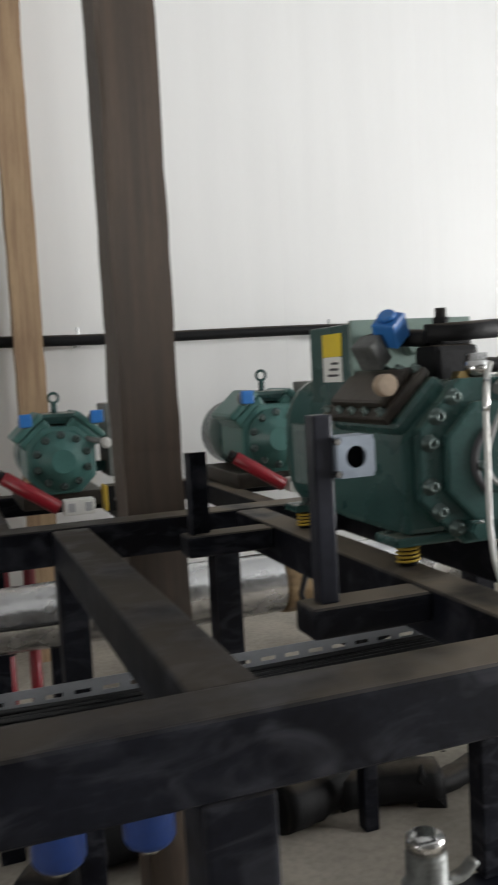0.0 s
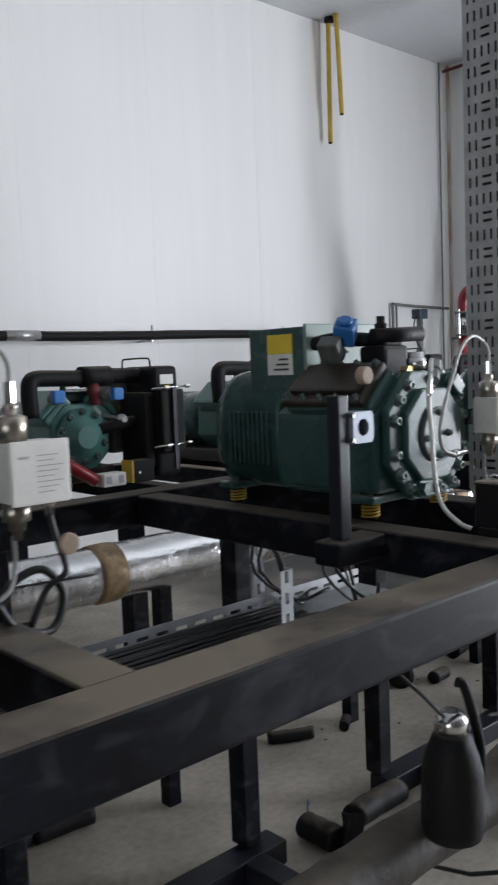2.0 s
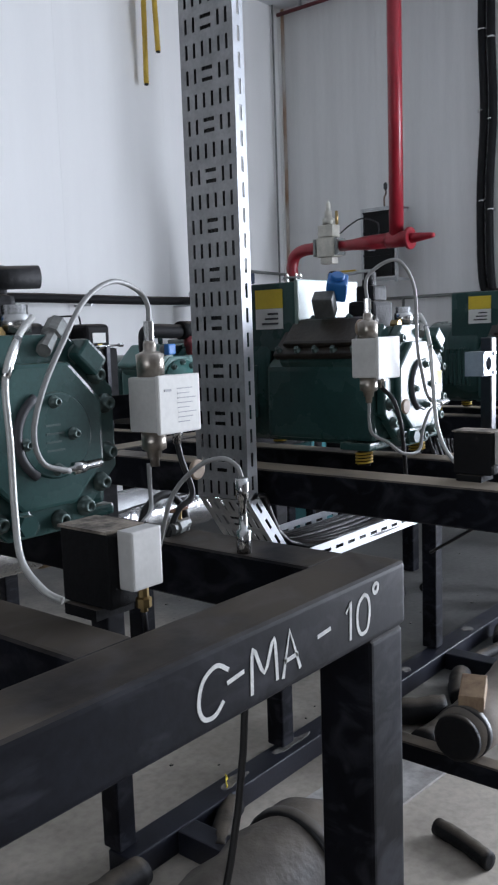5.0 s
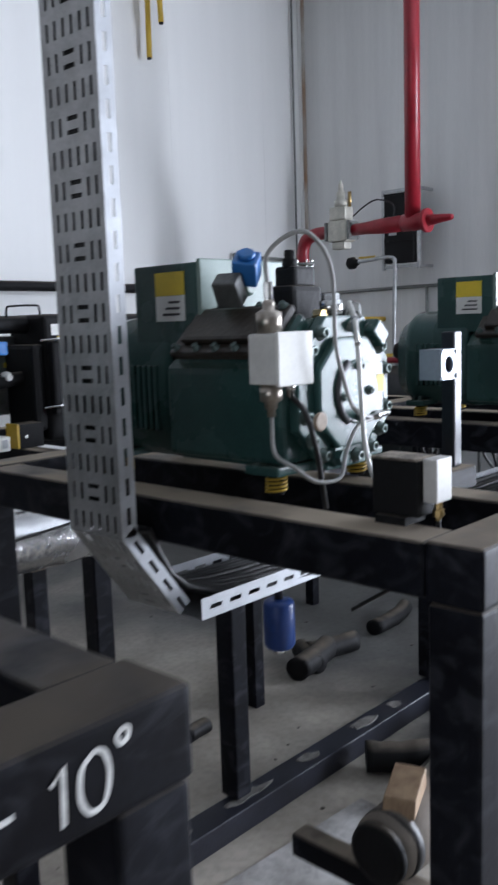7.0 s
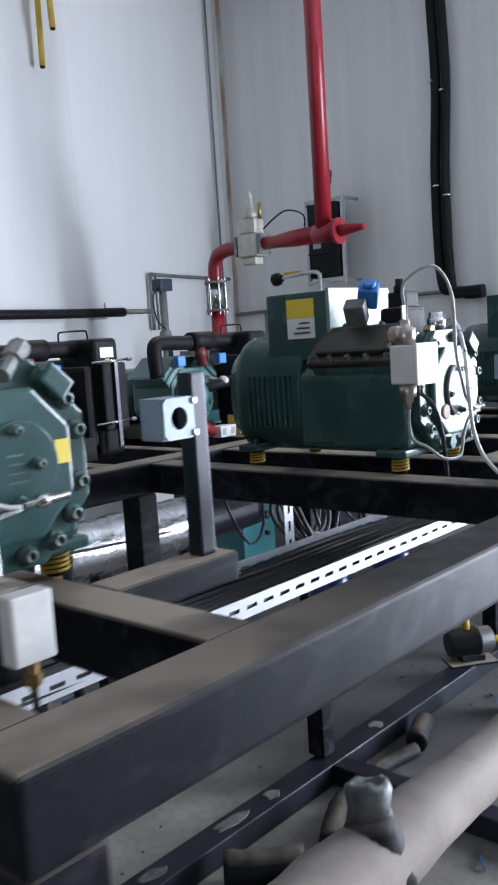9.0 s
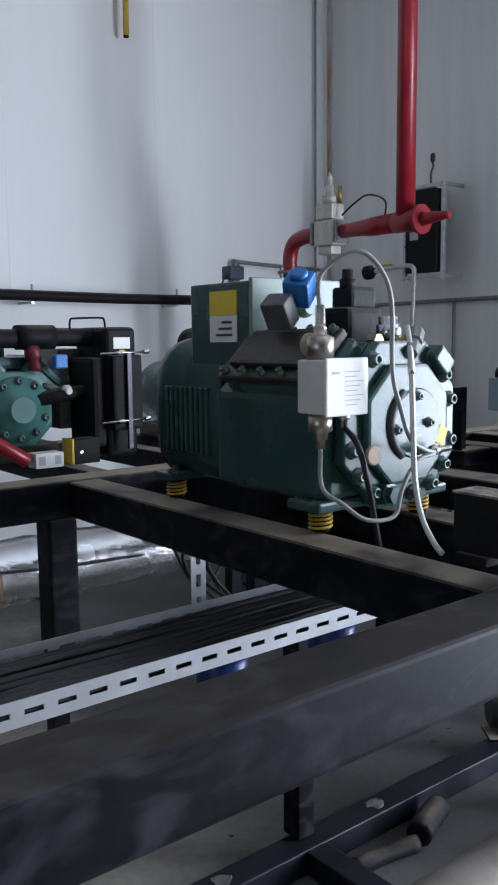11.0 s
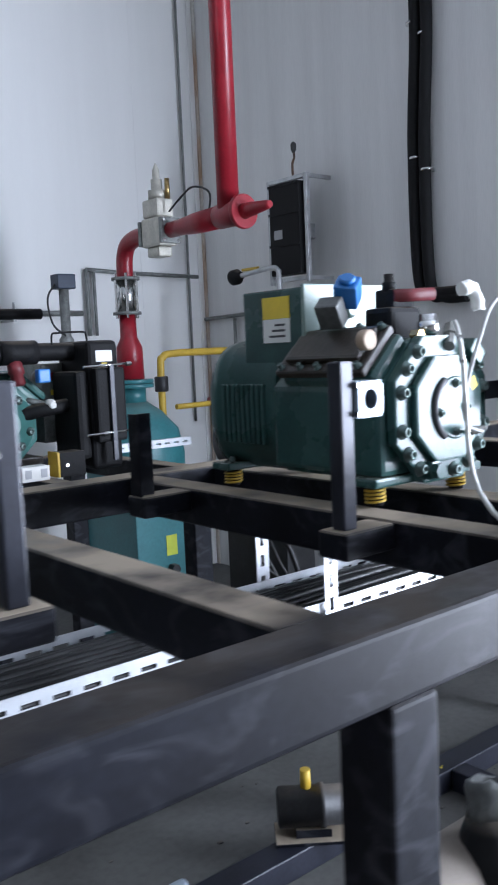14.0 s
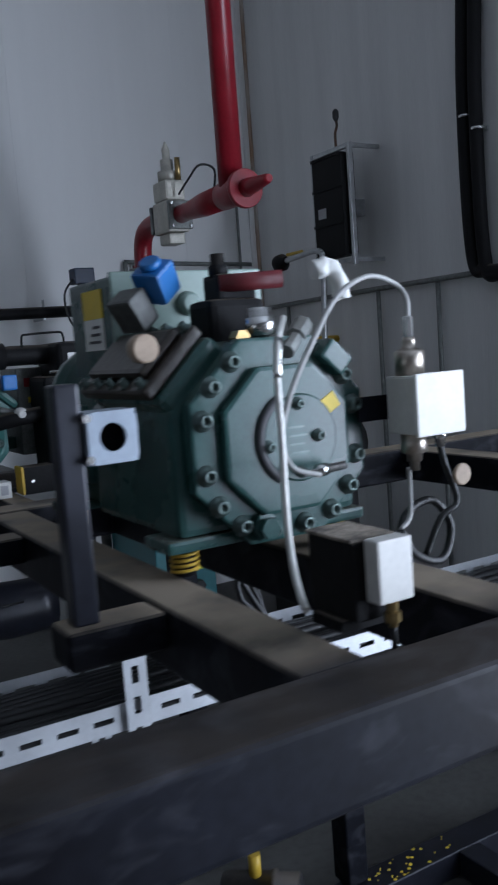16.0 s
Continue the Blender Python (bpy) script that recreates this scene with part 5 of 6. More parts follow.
def red_line():
    t = thing("red_riser_pipe", pose(7.5, 0, 0), "red painted riser pipe with a tee and control valve", "pipe")
    part("riser", cyl((0.0, 3.68, 2.40), (0.0, 3.68, CEIL - 0.001), 0.056, 24), M_RED, t)
    part("tee_body", cyl((0, 3.76, 2.425), (0, 3.56, 2.425), 0.062, 24, 0.008), M_RED, t)
    flange(t, (0, 3.575, 2.425), (0, 3.55, 2.425), 0.085)
    part("cone_end", lathe((0, 3.55, 2.425), (0, 3.36, 2.43), [(0, 0.04), (0.2, 0.036), (0.9, 0.022), (1, 0.016)], 18), M_RED, t)
    part("branch", lathe((0, 3.76, 2.425), (0, 4.22, 2.42), [(0, 0.058), (0.4, 0.056), (0.7, 0.044), (1, 0.044)], 22), M_RED, t)
    v = part("control_valve", box(-0.06, 0.06, 4.22, 4.40, 2.34, 2.50, bevel=0.015), M_VALVE, t, "grey-beige cast control valve")
    part("valve_bonnet", box(-0.055, 0.055, 4.235, 4.385, 2.501, 2.60, bevel=0.012), M_VALVE, v)
    part("valve_foot", box(-0.045, 0.045, 4.25, 4.37, 2.285, 2.339, bevel=0.01), M_VALVE, v)
    part("valve_top", lathe((0, 4.31, 2.60), (0, 4.31, 2.80), [(0, 0.05), (0.25, 0.05), (0.27, 0.032), (0.55, 0.032), (0.57, 0.02), (0.8, 0.02), (1, 0.004)], 16), M_VALVE, v)
    part("pilot_stem", cyl((0.03, 4.25, 2.60), (0.03, 4.25, 2.71), 0.014, 10), M_BRASS, v)
    for y in (4.205, 4.415):
        part("valve_flange", box(-0.065, 0.065, y - 0.012, y + 0.012, 2.35, 2.49, bevel=0.006), M_CASTGREY, v)
        for sx, sz in ((-1, -1), (1, -1), (-1, 1), (1, 1)):
            part("bolt", cyl((sx * 0.05, y - 0.02, 2.42 + sz * 0.055), (sx * 0.05, y + 0.02, 2.42 + sz * 0.055), 0.008, 6), M_CHROME, v)
    part("elbow", hose([(0, 4.42, 2.42), (0, 4.55, 2.42), (0, 4.65, 2.385), (0, 4.69, 2.30), (0, 4.69, 2.18)], 0.05, 18, 6), M_RED, t)
    part("pilot_tube", hose([(0.0, 4.20, 2.52), (0.02, 4.12, 2.58), (0.02, 4.0, 2.62), (0.02, 3.86, 2.57), (0, 3.84, 2.46)], 0.006, 6), M_CABLE, t)
    fl = part("check_valve", cyl((0, 4.69, 2.00), (0, 4.69, 2.19), 0.054, 20), M_CHROME, t, "bright check valve between bolted flanges")
    for z in (1.985, 2.19):
        part("flange", cyl((0, 4.69, z), (0, 4.69, z + 0.018), 0.085, 20), M_CASTGREY, fl)
    for i in range(6):
        a = i * math.pi / 3
        part("stud", cyl((0.07 * math.cos(a), 4.69 + 0.07 * math.sin(a), 1.965), (0.07 * math.cos(a), 4.69 + 0.07 * math.sin(a), 2.23), 0.008, 8), M_CHROME, fl)
    part("lower_pipe", lathe((0, 4.69, 1.985), (0, 4.69, 1.60), [(0, 0.05), (0.35, 0.05), (0.5, 0.078), (1, 0.082)], 22), M_RED, t)
    part("ceiling_line", cyl((1.36, 3.0, CEIL - 0.08), (1.36, 5.8, CEIL - 0.08), 0.018, 12), M_RED_DULL, t)
    for y in (3.2, 4.4, 5.5):
        part("ceiling_clip", box(1.345, 1.375, y, y + 0.02, CEIL - 0.065, CEIL - 0.001), M_GALV, t)
    part("ceiling_elbow", hose([(0, 3.68, CEIL - 0.08), (0.6, 3.68, CEIL - 0.08), (1.36, 3.68, CEIL - 0.08)], 0.018, 12, 3), M_RED_DULL, t)


red_line()


def teal_vessel():
    t = thing("teal_vessel", pose(7.5, 4.69, 0), "dusty teal domed vessel with a flanged neck on a cabinet", "vessel")
    part("shell", lathe((0, 0, 0.90), (0, 0, 1.46), [(0, 0.27), (0.05, 0.30), (0.46, 0.30), (0.70, 0.27), (0.90, 0.17), (1, 0.09)], 32), M_TEAL, t)
    part("neck", cyl((0, 0, 1.455), (0, 0, 1.545), 0.085, 20), M_TEAL, t)
    for z in (1.546, 1.573):
        part("neck_flange", cyl((0, 0, z), (0, 0, z + 0.024), 0.135, 26, 0.003), M_TEAL, t)
    b = thing("teal_cabinet", pose(7.48, 4.375, 0), "teal steel cabinet with a yellow-green label", "cabinet")
    part("body", box(-0.20, 0.15, 0.0, 0.62, 0.02, 0.899, bevel=0.008), M_TEAL, b)
    part("label", box(0.0, 0.075, -0.003, -0.0005, 0.56, 0.68), M_LABEL_G, b, "yellow-green label")
    part("plug", cyl((0.03, -0.001, 0.48), (0.03, -0.05, 0.48), 0.032, 6), M_DARKCAST, b)
    part("plug", cyl((0.05, -0.001, 0.34), (0.05, -0.03, 0.34), 0.02, 6), M_DARKCAST, b)
    part("feet", box(-0.19, 0.14, 0.02, 0.60, 0.0, 0.019), M_FRAME, b)
    c = thing("yellow_gas_pipe", pose(0, 0, 0), "yellow painted gas pipe with a bend beside the vessel", "pipe")
    part("pipe", hose([(7.86, 4.9, 0.0), (7.86, 4.9, 1.2), (7.86, 4.9, 1.66), (7.88, 4.9, 1.72), (7.95, 4.9, 1.745), (8.3, 4.9, 1.75), (8.948, 4.9, 1.75)], 0.024, 12, 4), M_YELLOW, c)
    part("valve", cyl((7.86, 4.9, 1.5), (7.86, 4.9, 1.6), 0.045, 12, 0.006), M_DARKCAST, c)
    part("low_pipe", hose([(7.9, 4.8, 1.40), (8.3, 4.8, 1.405), (8.948, 4.8, 1.41)], 0.018, 10, 3), M_YELLOW, c)
    s = thing("motorised_valve", pose(7.25, 5.0, 0), "grey stem valve with a dark blue actuator", "valve")
    part("stem", lathe((0, 0, 0), (0, 0, 2.16), [(0, 0.03), (0.8, 0.03), (0.82, 0.045), (0.86, 0.045), (0.87, 0.03), (1, 0.03)], 14), M_CASTGREY, s)
    part("actuator", box(-0.06, 0.06, -0.05, 0.05, 2.161, 2.25, bevel=0.008), M_DARKBLUE, s)
    part("lead", hose([(-0.05, 0, 2.2), (-0.12, -0.02, 2.1), (-0.1, -0.03, 1.95), (-0.02, -0.03, 1.88)], 0.006, 6), M_CABLE, s)


teal_vessel()


def end_wall_things():
    X = WALL_X
    p = thing("wall_panel_box", pose(X, 4.565, 2.54), "black panel box on a grey tube frame at the end wall", "panel box")
    part("box", box(-0.26, -0.16, -0.148, 0.148, -0.30, 0.30, bevel=0.008), M_BLACK, p)
    for z in (0.10, -0.11, 0.285):
        part("ridge", box(-0.268, -0.261, -0.148, 0.148, z, z + 0.016), M_BLACK, p)
    part("label", box(-0.2635, -0.261, 0.02, 0.10, -0.06, 0.0), M_PRINT, p)
    for y in (-0.198, 0.165):
        part("frame_side", box(-0.235, -0.205, y, y + 0.028, -0.36, 0.345, bevel=0.004), M_GALV, p)
    for z in (0.316, -0.345):
        part("frame_bar", box(-0.234, -0.206, -0.169, 0.164, z, z + 0.027, bevel=0.004), M_GALV, p)
        part("wall_arm", box(-0.204, -0.001, -0.195, -0.175, z, z + 0.025), M_GALV, p)
    part("back_plate", box(-0.159, -0.001, -0.03, 0.03, -0.05, 0.05), M_GALV, p)
    part("top_hook", hose([(-0.22, -0.06, 0.34), (-0.22, -0.06, 0.42), (-0.22, -0.08, 0.46), (-0.22, -0.075, 0.50)], 0.008, 8), M_RUST, p)
    part("hook_head", lathe((-0.22, -0.075, 0.49), (-0.22, -0.075, 0.56), [(0, 0.010), (0.3, 0.019), (0.8, 0.019), (1, 0.008)], 12), M_DARKCAST, p)
    b = thing("black_pipe_pair", pose(X, 0, 0), "two black insulated pipes clipped to the end wall", "pipe")
    for y, lo in ((3.515, 2.02), (3.598, 2.05)):
        part("insulated_pipe", hose([(-0.06, y - (0.27 if y < 3.55 else 0.35), lo - 0.02), (-0.06, y - 0.1, lo - 0.01), (-0.06, y, lo + 0.09), (-0.06, y + 0.02, 2.9), (-0.06, y - 0.012, 3.6), (-0.06, y + 0.01, 4.3), (-0.06, y, CEIL - 0.001)], 0.036, 14, 8), M_BLACK, b)
        for z in (2.75, 3.52, 4.2):
            part("clip", lathe((-0.06, y + 0.008, z + (0.08 if y > 3.55 else 0)), (-0.06, y + 0.008, z + 0.015 + (0.08 if y > 3.55 else 0)), [(0, 0.039), (1, 0.039)], 16), M_CHROME, b)
            part("clip_arm", box(-0.014, -0.001, y - 0.01, y + 0.01, z, z + 0.02), M_GALV, b)
    h = thing("lever_valve", pose(X - 0.03, 4.97, 2.27), "black pipe with a yellow lever valve at the wall", "valve")
    part("pipe", hose([(-0.30, 0.0, 0.0), (-0.30, -0.15, 0.01), (-0.30, -0.32, 0.02), (-0.30, -0.40, 0.0), (-0.30, -0.41, -0.1), (-0.30, -0.41, -0.9), (0.029, -0.41, -0.95)], 0.018, 10), M_GALV, h)
    part("black_head", lathe((-0.30, 0.10, -0.01), (-0.30, -0.02, 0.0), [(0, 0.03), (0.2, 0.055), (0.6, 0.055), (0.8, 0.03), (1, 0.026)], 16), M_BLACK, h)
    part("lever", box(-0.31, -0.29, -0.20, -0.03, 0.026, 0.045, bevel=0.004), M_YELLOW, h)
    c = thing("grey_conduits", pose(0, 0, 0), "thin grey conduit pipes run along the walls", "conduit")
    for pts, r in (([(X - 0.03, 5.79, 2.01), (X - 0.03, 4.75, 2.03), (X - 0.03, 3.3, 2.04)], 0.016),
                   ([(X - 0.03, 4.42, 2.02), (X - 0.03, 4.42, 1.2), (X - 0.03, 4.42, 0.3)], 0.014),
                   ([(X - 0.03, 3.90, 2.02), (X - 0.03, 3.90, 1.2), (X - 0.03, 3.90, 0.3)], 0.014),
                   ([(X - 0.03, 5.42, 2.0), (X - 0.03, 5.42, 1.3), (X - 0.03, 5.42, 0.3)], 0.014),
                   ([(8.78, 5.80, CEIL - 0.002), (8.78, 5.80, 3.5), (8.78, 5.80, 1.2)], 0.010),
                   ([(7.86, 5.79, 1.9), (7.86, 5.79, 2.1), (7.86, 5.79, 2.375)], 0.016),
                   ([(7.86, 5.79, 2.375), (8.2, 5.79, 2.36), (8.86, 5.79, 2.345)], 0.016),
                   ([(7.92, 5.79, 2.365), (7.92, 5.79, 2.2), (7.92, 5.79, 1.9)], 0.012)):
        part("tube", hose(pts, r, 10, 2), M_CASTGREY, c)
    m = thing("floor_manifold", pose(8.35, 4.45, 0), "dark machine with a red bar at the end wall", "manifold")
    part("tank", lathe((0, 0.35, 1.15), (0, -0.35, 1.15), [(0, 0.1), (0.05, 0.2), (0.95, 0.2), (1, 0.1)], 20), M_DARKCAST, m)
    part("red_bar", hose([(-0.1, 0.45, 1.42), (-0.1, 0.0, 1.40), (-0.1, -0.5, 1.41)], 0.025, 10, 3), M_RED, m)
    part("red_bar_post", box(-0.12, -0.08, 0.0, 0.04, 1.33, 1.40), M_RED, m)
    part("stand", box(-0.12, 0.12, -0.3, 0.3, 0.0, 0.97, bevel=0.01), M_DARKCAST, m)
    g = thing("slotted_rail", pose(0, 0, 0), "white slotted rail in front of the teal vessel", "channel")
    bm = bmesh.new()
    flange_bm(bm, 0.55, 0, 0.03, 0, 0.045)
    bm.transform(pose(6.95, 4.10, BZ + 0.0))
    part("rail", bm, M_GALV_PALE, g)


end_wall_things()

# ---------------------------------------------------------------- loose things under the racks


def capped_valve(x, y, z):
    t = thing("capped_valve", pose(x, y, z), "black rubber-wrapped valve body with a bright cap on a pipe", "valve")
    part("body", lathe((0, 0, 0), (0, 0, 0.21), [(0, 0.056), (0.1, 0.062), (0.62, 0.060), (0.8, 0.05), (0.95, 0.038), (1, 0.03)], 20), M_BLACK, t)
    part("cap", lathe((0, 0, 0.21), (0, 0, 0.25), [(0, 0.034), (0.6, 0.032), (1, 0.02)], 16), M_CHROME, t, "bright metal cap")
    part("strap", hose([(0.055, -0.02, 0.02), (0.07, -0.02, 0.15), (0.035, -0.01, 0.285), (0.02, 0, 0.30)], 0.010, 8), M_BLACK, t)
    part("wire", hose([(-0.02, 0, 0.24), (-0.06, 0.02, 0.29), (-0.11, 0.06, 0.36), (-0.14, 0.10, 0.47)], 0.004, 6), M_CABLE, t)


capped_valve(1.93, 1.045, 0.845)


def steel_nipple(x, y, z):
    t = thing("steel_nipple", pose(x, y, z), "bare steel pipe nipple with a small side cock", "nipple")
    part("tube", lathe((0, 0, 0), (0, 0, 0.21), [(0, 0.034), (0.55, 0.034), (0.57, 0.039), (0.72, 0.039), (0.74, 0.032), (0.95, 0.032), (1, 0.026)], 18), M_CASTGREY, t)
    part("cap", lathe((0, 0, 0.211), (0, 0, 0.235), [(0, 0.030), (0.7, 0.029), (1, 0.016)], 16), M_CHROME, t, "bright metal cap")
    part("side_cock", hose([(0.03, 0, 0.15), (0.06, 0, 0.15), (0.085, 0, 0.17)], 0.010, 10, 4), M_CASTGREY, t)


steel_nipple(0.64, 1.08, 0.845)


def scrap(x, y, r, length, turn, mat, label, name="foam_offcut"):
    bm = bmesh.new()
    k = 10
    lathe_bm(bm, (-length / 2, 0, r), (length / 2, 0, r), [(0, r * 0.55), (0.0, r)] + [(i / k, r * (1 + 0.12 * noise.noise(Vector((i * 1.3, x, y))))) for i in range(1, k)] + [(1, r), (1, r * 0.55), (0.9, r * 0.5)], 14)
    for v in bm.verts:
        v.co.y += 0.03 * math.sin(v.co.x * 7 + x * 9)
    ob = solid(name, bm, mat, label, "offcut", "offcuts on the floor")
    ob.matrix_world = pose(x, y, 0, 0, 0, turn)


# scraps at x 0.95, 0.6 and 0.3 are made up to darken the floor
for x, y, r, ln, a in ((4.31, 3.04, 0.075, 0.34, 40), (4.42, 2.82, 0.035, 0.12, 10), (5.30, 2.92, 0.06, 0.34, 20), (5.50, 2.95, 0.055, 0.30, -25), (6.08, 2.97, 0.045, 0.42, 10),
                       (3.33, 2.93, 0.03, 0.22, -30), (3.62, 2.80, 0.025, 0.10, 30), (4.87, 3.02, 0.05, 0.22, 0), (5.31, 2.96, 0.05, 0.24, 70), (3.96, 1.46, 0.03, 0.24, 75),
                       (5.61, 2.09, 0.03, 0.26, -20), (5.87, 2.11, 0.045, 0.20, 30), (5.10, 1.98, 0.05, 0.3, 30), (4.75, 2.05, 0.06, 0.26, -50),
                       (4.65, 1.90, 0.05, 0.3, 5), (1.31, 3.05, 0.11, 0.42, 15), (1.60, 2.97, 0.09, 0.40, -12), (1.58, 3.18, 0.08, 0.36, 30), (1.90, 3.01, 0.05, 0.30, 20),
                       (2.14, 2.97, 0.04, 0.24, -15), (0.95, 3.0, 0.10, 0.45, 35), (0.6, 3.1, 0.11, 0.5, 5), (0.3, 2.9, 0.10, 0.4, 60), (2.76, 2.2, 0.05, 0.16, 80),
                       (3.07, 2.18, 0.05, 0.28, 10), (3.56, 2.12, 0.045, 0.30, 25), (6.58, 2.91, 0.03, 0.22, 10)):
    scrap(x, y, r, ln, a, M_BLACK, "scrap of black foam pipe insulation on the floor")


def torn_piece(x, y, s, turn):
    """A torn upright flap of foam left standing on the floor."""
    bm = prism([(-0.05, 0), (0.06, 0), (0.055, 0.10), (0.02, 0.13), (0.0, 0.09), (-0.03, 0.17), (-0.045, 0.12)], -0.02, 0.025, 0.006)
    for v in bm.verts:
        v.co.y += 0.04 * v.co.z / 0.15 * math.sin(v.co.x * 30)
    ob = solid("foam_flap", bm, M_BLACK, "torn black foam flap standing on the floor", "offcut", "offcuts on the floor")
    ob.matrix_world = pose(x, y, 0, 0, 0, turn) @ Matrix.Scale(s, 4)


for x, y, k, a in ((2.78, 2.06, 1.2, 20), (1.75, 2.9, 1.1, -30), (4.80, 1.75, 1.0, 70), (6.35, 1.9, 1.1, 10)):
    torn_piece(x, y, k, a)


def tape_scrap(x, y, z, mat, colour):
    bm = hose([(0, 0, 0.006), (0.03, 0.01, 0.02), (0.06, 0.0, 0.008), (0.085, 0.02, 0.007)], 0.006, 6, 4)
    bm.transform(Matrix.Scale(0.4, 4, (0, 1, 0)))
    ob = solid("tape_scrap", bm, mat, "scrap of " + colour + " tape", "tape", "scraps of tape")
    ob.matrix_world = pose(x, y, z, 0, 0, 40)


for x, y in ((6.40, 2.03), (4.9, 1.2), (2.9, 2.4), (5.2, 1.5)):
    tape_scrap(x, y, 0, M_BLUE, "blue")
tape_scrap(3.70, 2.25, 0.088, M_LABEL_Y, "yellow")


def paint_flakes():
    """Yellow paint drips spattered along the base rail."""
    r = random.Random(5)
    bm = bmesh.new()
    for i in range(36):
        x, y, q = r.gauss(7.08, 0.10), r.uniform(2.222, 2.312), r.uniform(0.002, 0.007)
        lathe_bm(bm, (x, y, 0.0882), (x, y, 0.0892), [(0, q), (1, q * 0.7)], 7)
    solid("yellow_paint_drips", bm, M_LABEL_Y, "yellow paint drips on the base rail", "paint drips", kind="stuff")
    bm = bmesh.new()
    for x, w in ((3.75, 0.10), (4.10, 0.14), (4.45, 0.07), (4.82, 0.12), (5.05, 0.05), (5.75, 0.06)):
        ring = [(a, 0.75 + 0.5 * noise.noise(Vector((math.cos(a) * 1.5, math.sin(a) * 1.5, x)))) for a in [2 * math.pi * i / 22 for i in range(22)]]
        low = [bm.verts.new((x + w * k * math.cos(a), 2.268 + 0.036 * k * math.sin(a), 0.0882)) for a, k in ring]
        top = [bm.verts.new((x + w * 0.93 * k * math.cos(a), 2.268 + 0.032 * k * math.sin(a), 0.0902)) for a, k in ring]
        for i in range(22):
            bm.faces.new((low[i], low[(i + 1) % 22], top[(i + 1) % 22], top[i]))
        bm.faces.new(top)
    solid("cement_splashes", bm, M_CEMENT, "pale cement splashes on the base rail", "cement", kind="stuff")


paint_flakes()
for x, y, r, ln, a in ((3.55, 1.35, 0.03, 0.2, 60),):
    scrap(x, y, r, ln, a, M_WOOD_PALE, "offcut of pale wood on the floor", "wood_offcut")


def floor_sheet(x, y, w, d, a):
    bm = box(-w / 2, w / 2, -d / 2, d / 2, 0.001, 0.012, bevel=0.002)
    ob = solid("white_board", bm, M_PALE_BOARD, "dirty white insulation board lying on the floor", "board", "boards on the floor")
    ob.matrix_world = pose(x, y, 0, 0, 0, a)


floor_sheet(6.3, 1.80, 0.9, 0.30, 3)
floor_sheet(3.05, 1.12, 0.5, 0.3, 8)
floor_sheet(4.1, 1.9, 0.7, 0.3, -4)


def debris():
    r = random.Random(11)
    bm = bmesh.new()
    for i in range(150):
        x, y = r.uniform(0.2, 8.2), r.uniform(0.7, 4.2)
        s = r.uniform(0.002, 0.006)
        box_bm(bm, x - s, x + s * r.uniform(0.5, 2), y - s, y + s * r.uniform(0.5, 1.5), 0.0005, s * 0.8)
    solid("floor_crumbs", bm, M_DARKCAST, "dark crumbs and chips scattered over the floor", "debris", kind="stuff")


debris()


def loop_on_beam(x, y):
    t = thing("gauge_hose", pose(x, y, Z1 - 0.003), "thin hose with a bright fitting standing on the beam", "hose")
    part("fitting", lathe((0.0, 0, 0.0), (0, 0, 0.12), [(0, 0.012), (0.3, 0.012), (0.32, 0.007), (0.7, 0.007), (0.72, 0.011), (1, 0.011)], 10), M_CHROME, t)
    part("hose", hose([(0, 0, 0.12), (0.0, 0.01, 0.138), (-0.012, 0.03, 0.15), (-0.035, 0.06, 0.138), (-0.055, 0.10, 0.09), (-0.06, 0.13, 0.003)], 0.004, 8), M_HOSE, t)


loop_on_beam(2.512, 1.125)


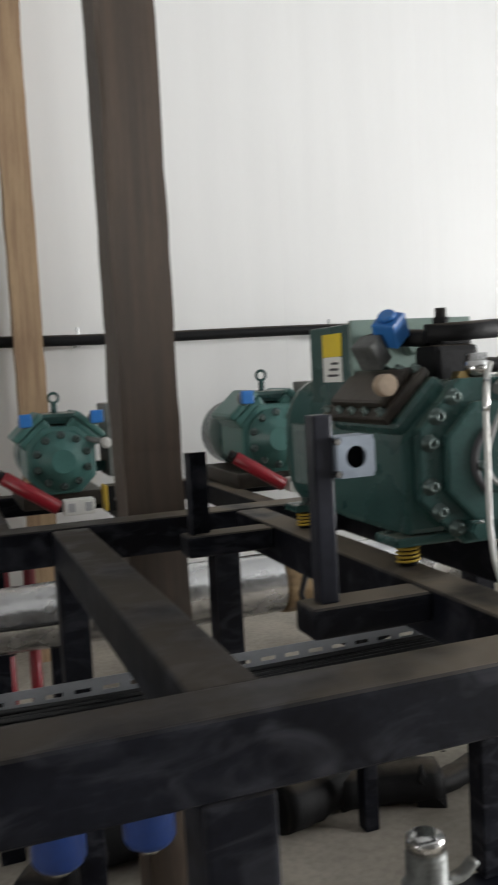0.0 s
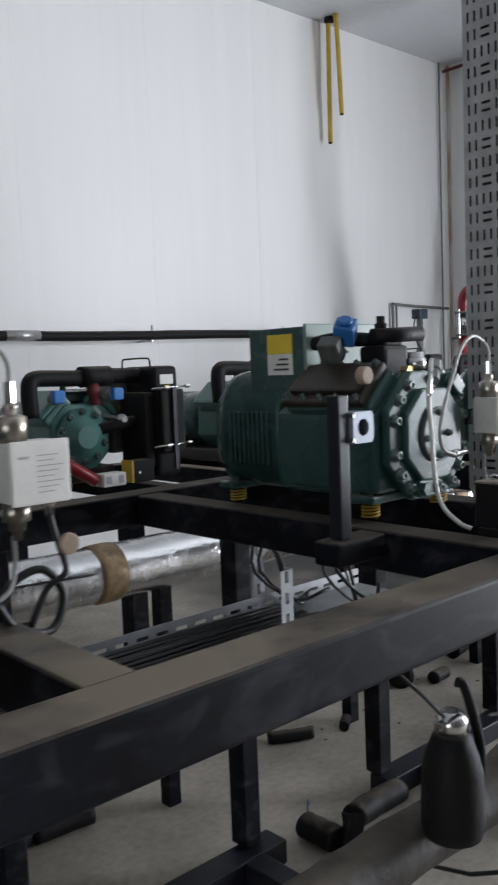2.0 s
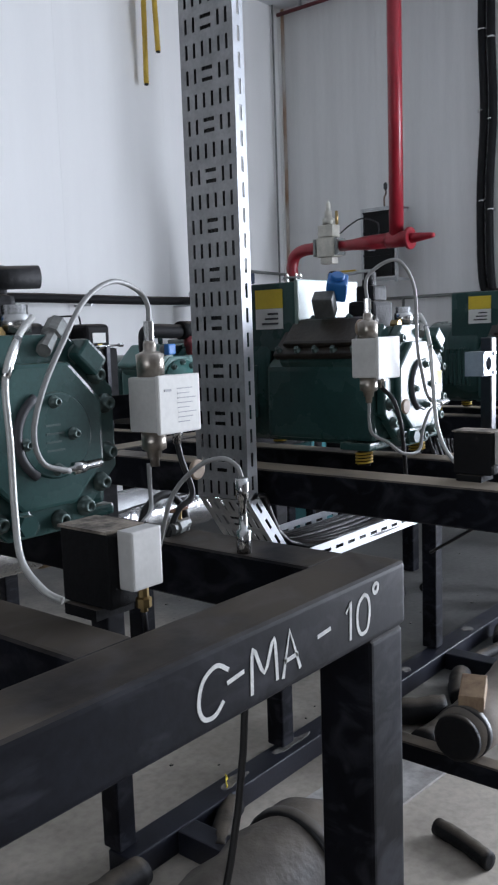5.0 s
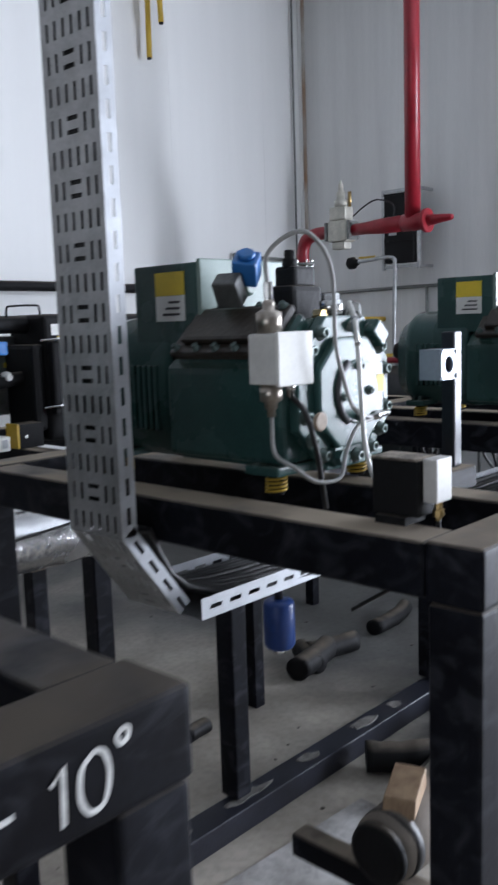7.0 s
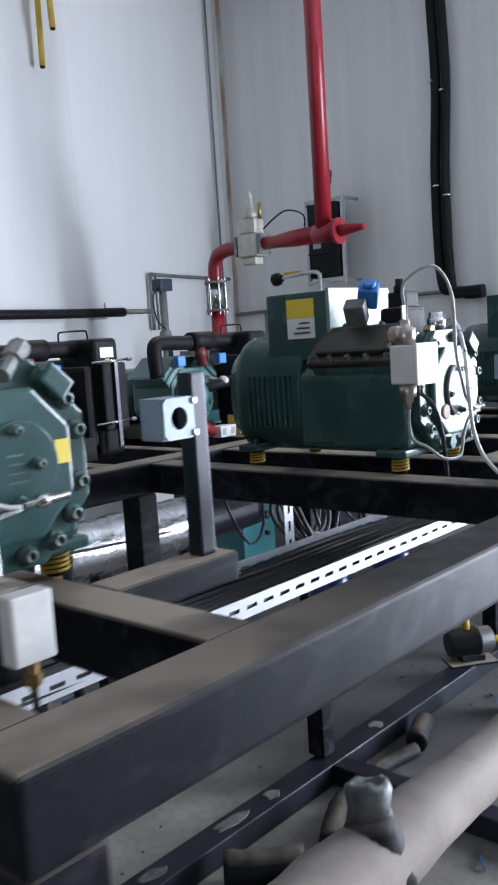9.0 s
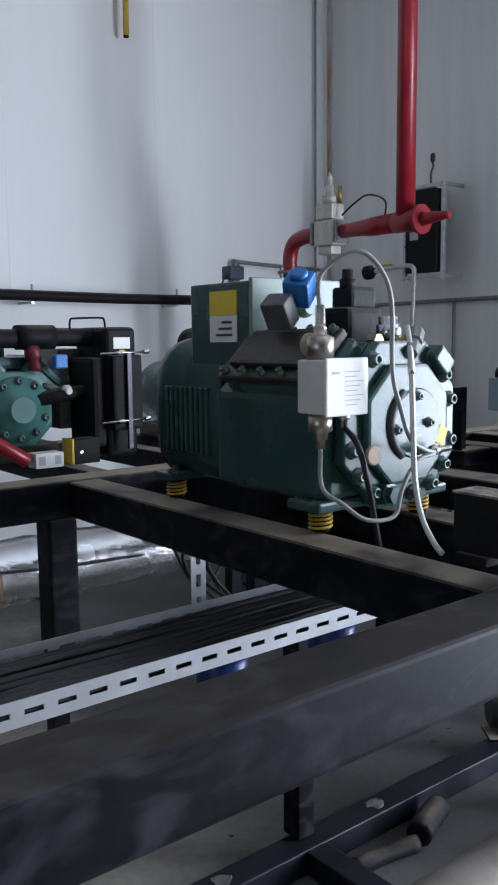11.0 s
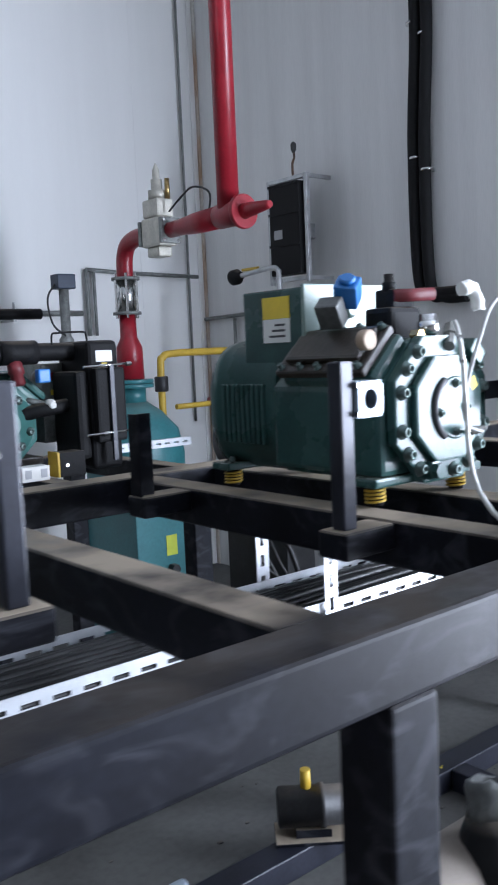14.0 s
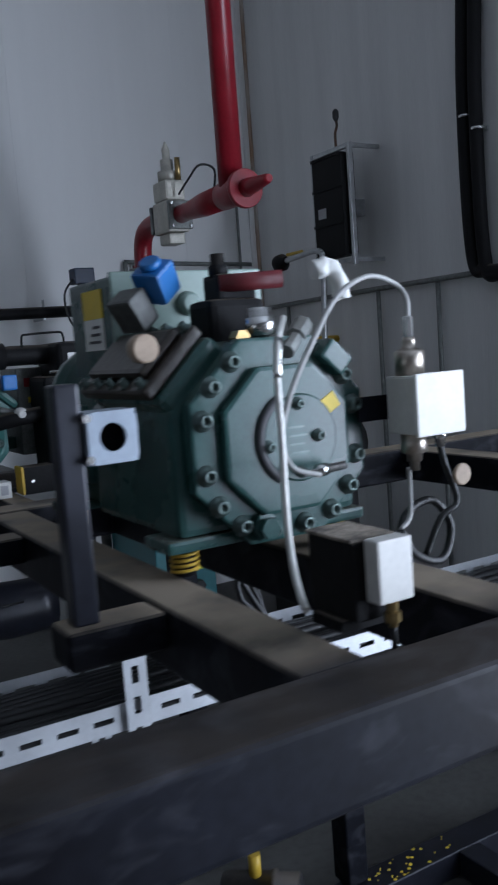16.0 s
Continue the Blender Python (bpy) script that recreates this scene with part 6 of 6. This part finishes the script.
def beam_valve(x, y, s):
    t = thing("drain_valve", pose(x, y, Z1 - 0.004), "small dark drain valve on the beam", "valve", "drain valves")
    part("body", lathe((-0.022 * s, 0, 0.014 * s), (0.03 * s, 0.012 * s, 0.016 * s), [(0, 0.010 * s), (0.2, 0.010 * s), (0.22, 0.014 * s), (0.6, 0.014 * s), (0.62, 0.009 * s), (1, 0.009 * s)], 8), M_CASTGREY, t)
    part("stem", cyl((0, 0.004, 0.02 * s), (0.004, 0.006, 0.042 * s), 0.005 * s, 8), M_BRASS, t)
    part("handle", box(-0.022 * s, 0.022 * s, 0.0, 0.010, 0.042 * s, 0.047 * s, bevel=0.001), M_RUST, t)


beam_valve(2.55, 1.30, 1.0)


def red_drops(x):
    t = thing("red_drop_pipes", pose(x, 3.45, 0), "pair of red painted drop pipes under the back rack", "pipe", "red drop pipes")
    for dx, h in ((-0.30, 1.12), (-0.20, 1.08)):
        part("pipe", cyl((dx, 0, 0.0), (dx, 0, h), 0.024, 14), M_RED, t)
        part("elbow", hose([(dx, 0, h - 0.01), (dx, 0.02, h + 0.03), (dx + 0.02, 0.1, h + 0.04)], 0.024, 12, 4), M_RED, t)
    part("valve", lathe((-0.30, 0, 0.72), (-0.30, 0, 0.84), [(0, 0.03), (0.2, 0.045), (0.8, 0.045), (1, 0.03)], 14), M_DARKCAST, t)


red_drops(0.50)


def looping_cables(x, seed):
    r = random.Random(seed)
    paths = []
    for i in range(3):
        a = r.uniform(-0.25, 0.25)
        y = r.uniform(2.0, 2.25)
        paths.append(([(x + a, y, Z0 + 0.02), (x + a + 0.02, y - 0.02, 1.2), (x + a + 0.08, y - 0.05, 1.08 - r.uniform(0, 0.08)), (x + a + 0.18, y - 0.03, 1.12), (x + a + 0.2, y, Z0 + 0.02)], r.uniform(0.004, 0.009)))
    cable_bundle(paths, "black cables looping under the rear beam")


for i, x in enumerate((4.85, 5.05)):
    looping_cables(x, 40 + i)


def front_cable(x, y):
    cable_bundle([([(x, y, Z0 + 0.01), (x - 0.01, y + 0.02, 1.05), (x - 0.06, y + 0.05, 0.8), (x - 0.11, y + 0.12, 0.56), (x - 0.13, y + 0.45, 0.47)], 0.006)], "thick black cable hanging from the beam")


front_cable(2.40, 1.03)
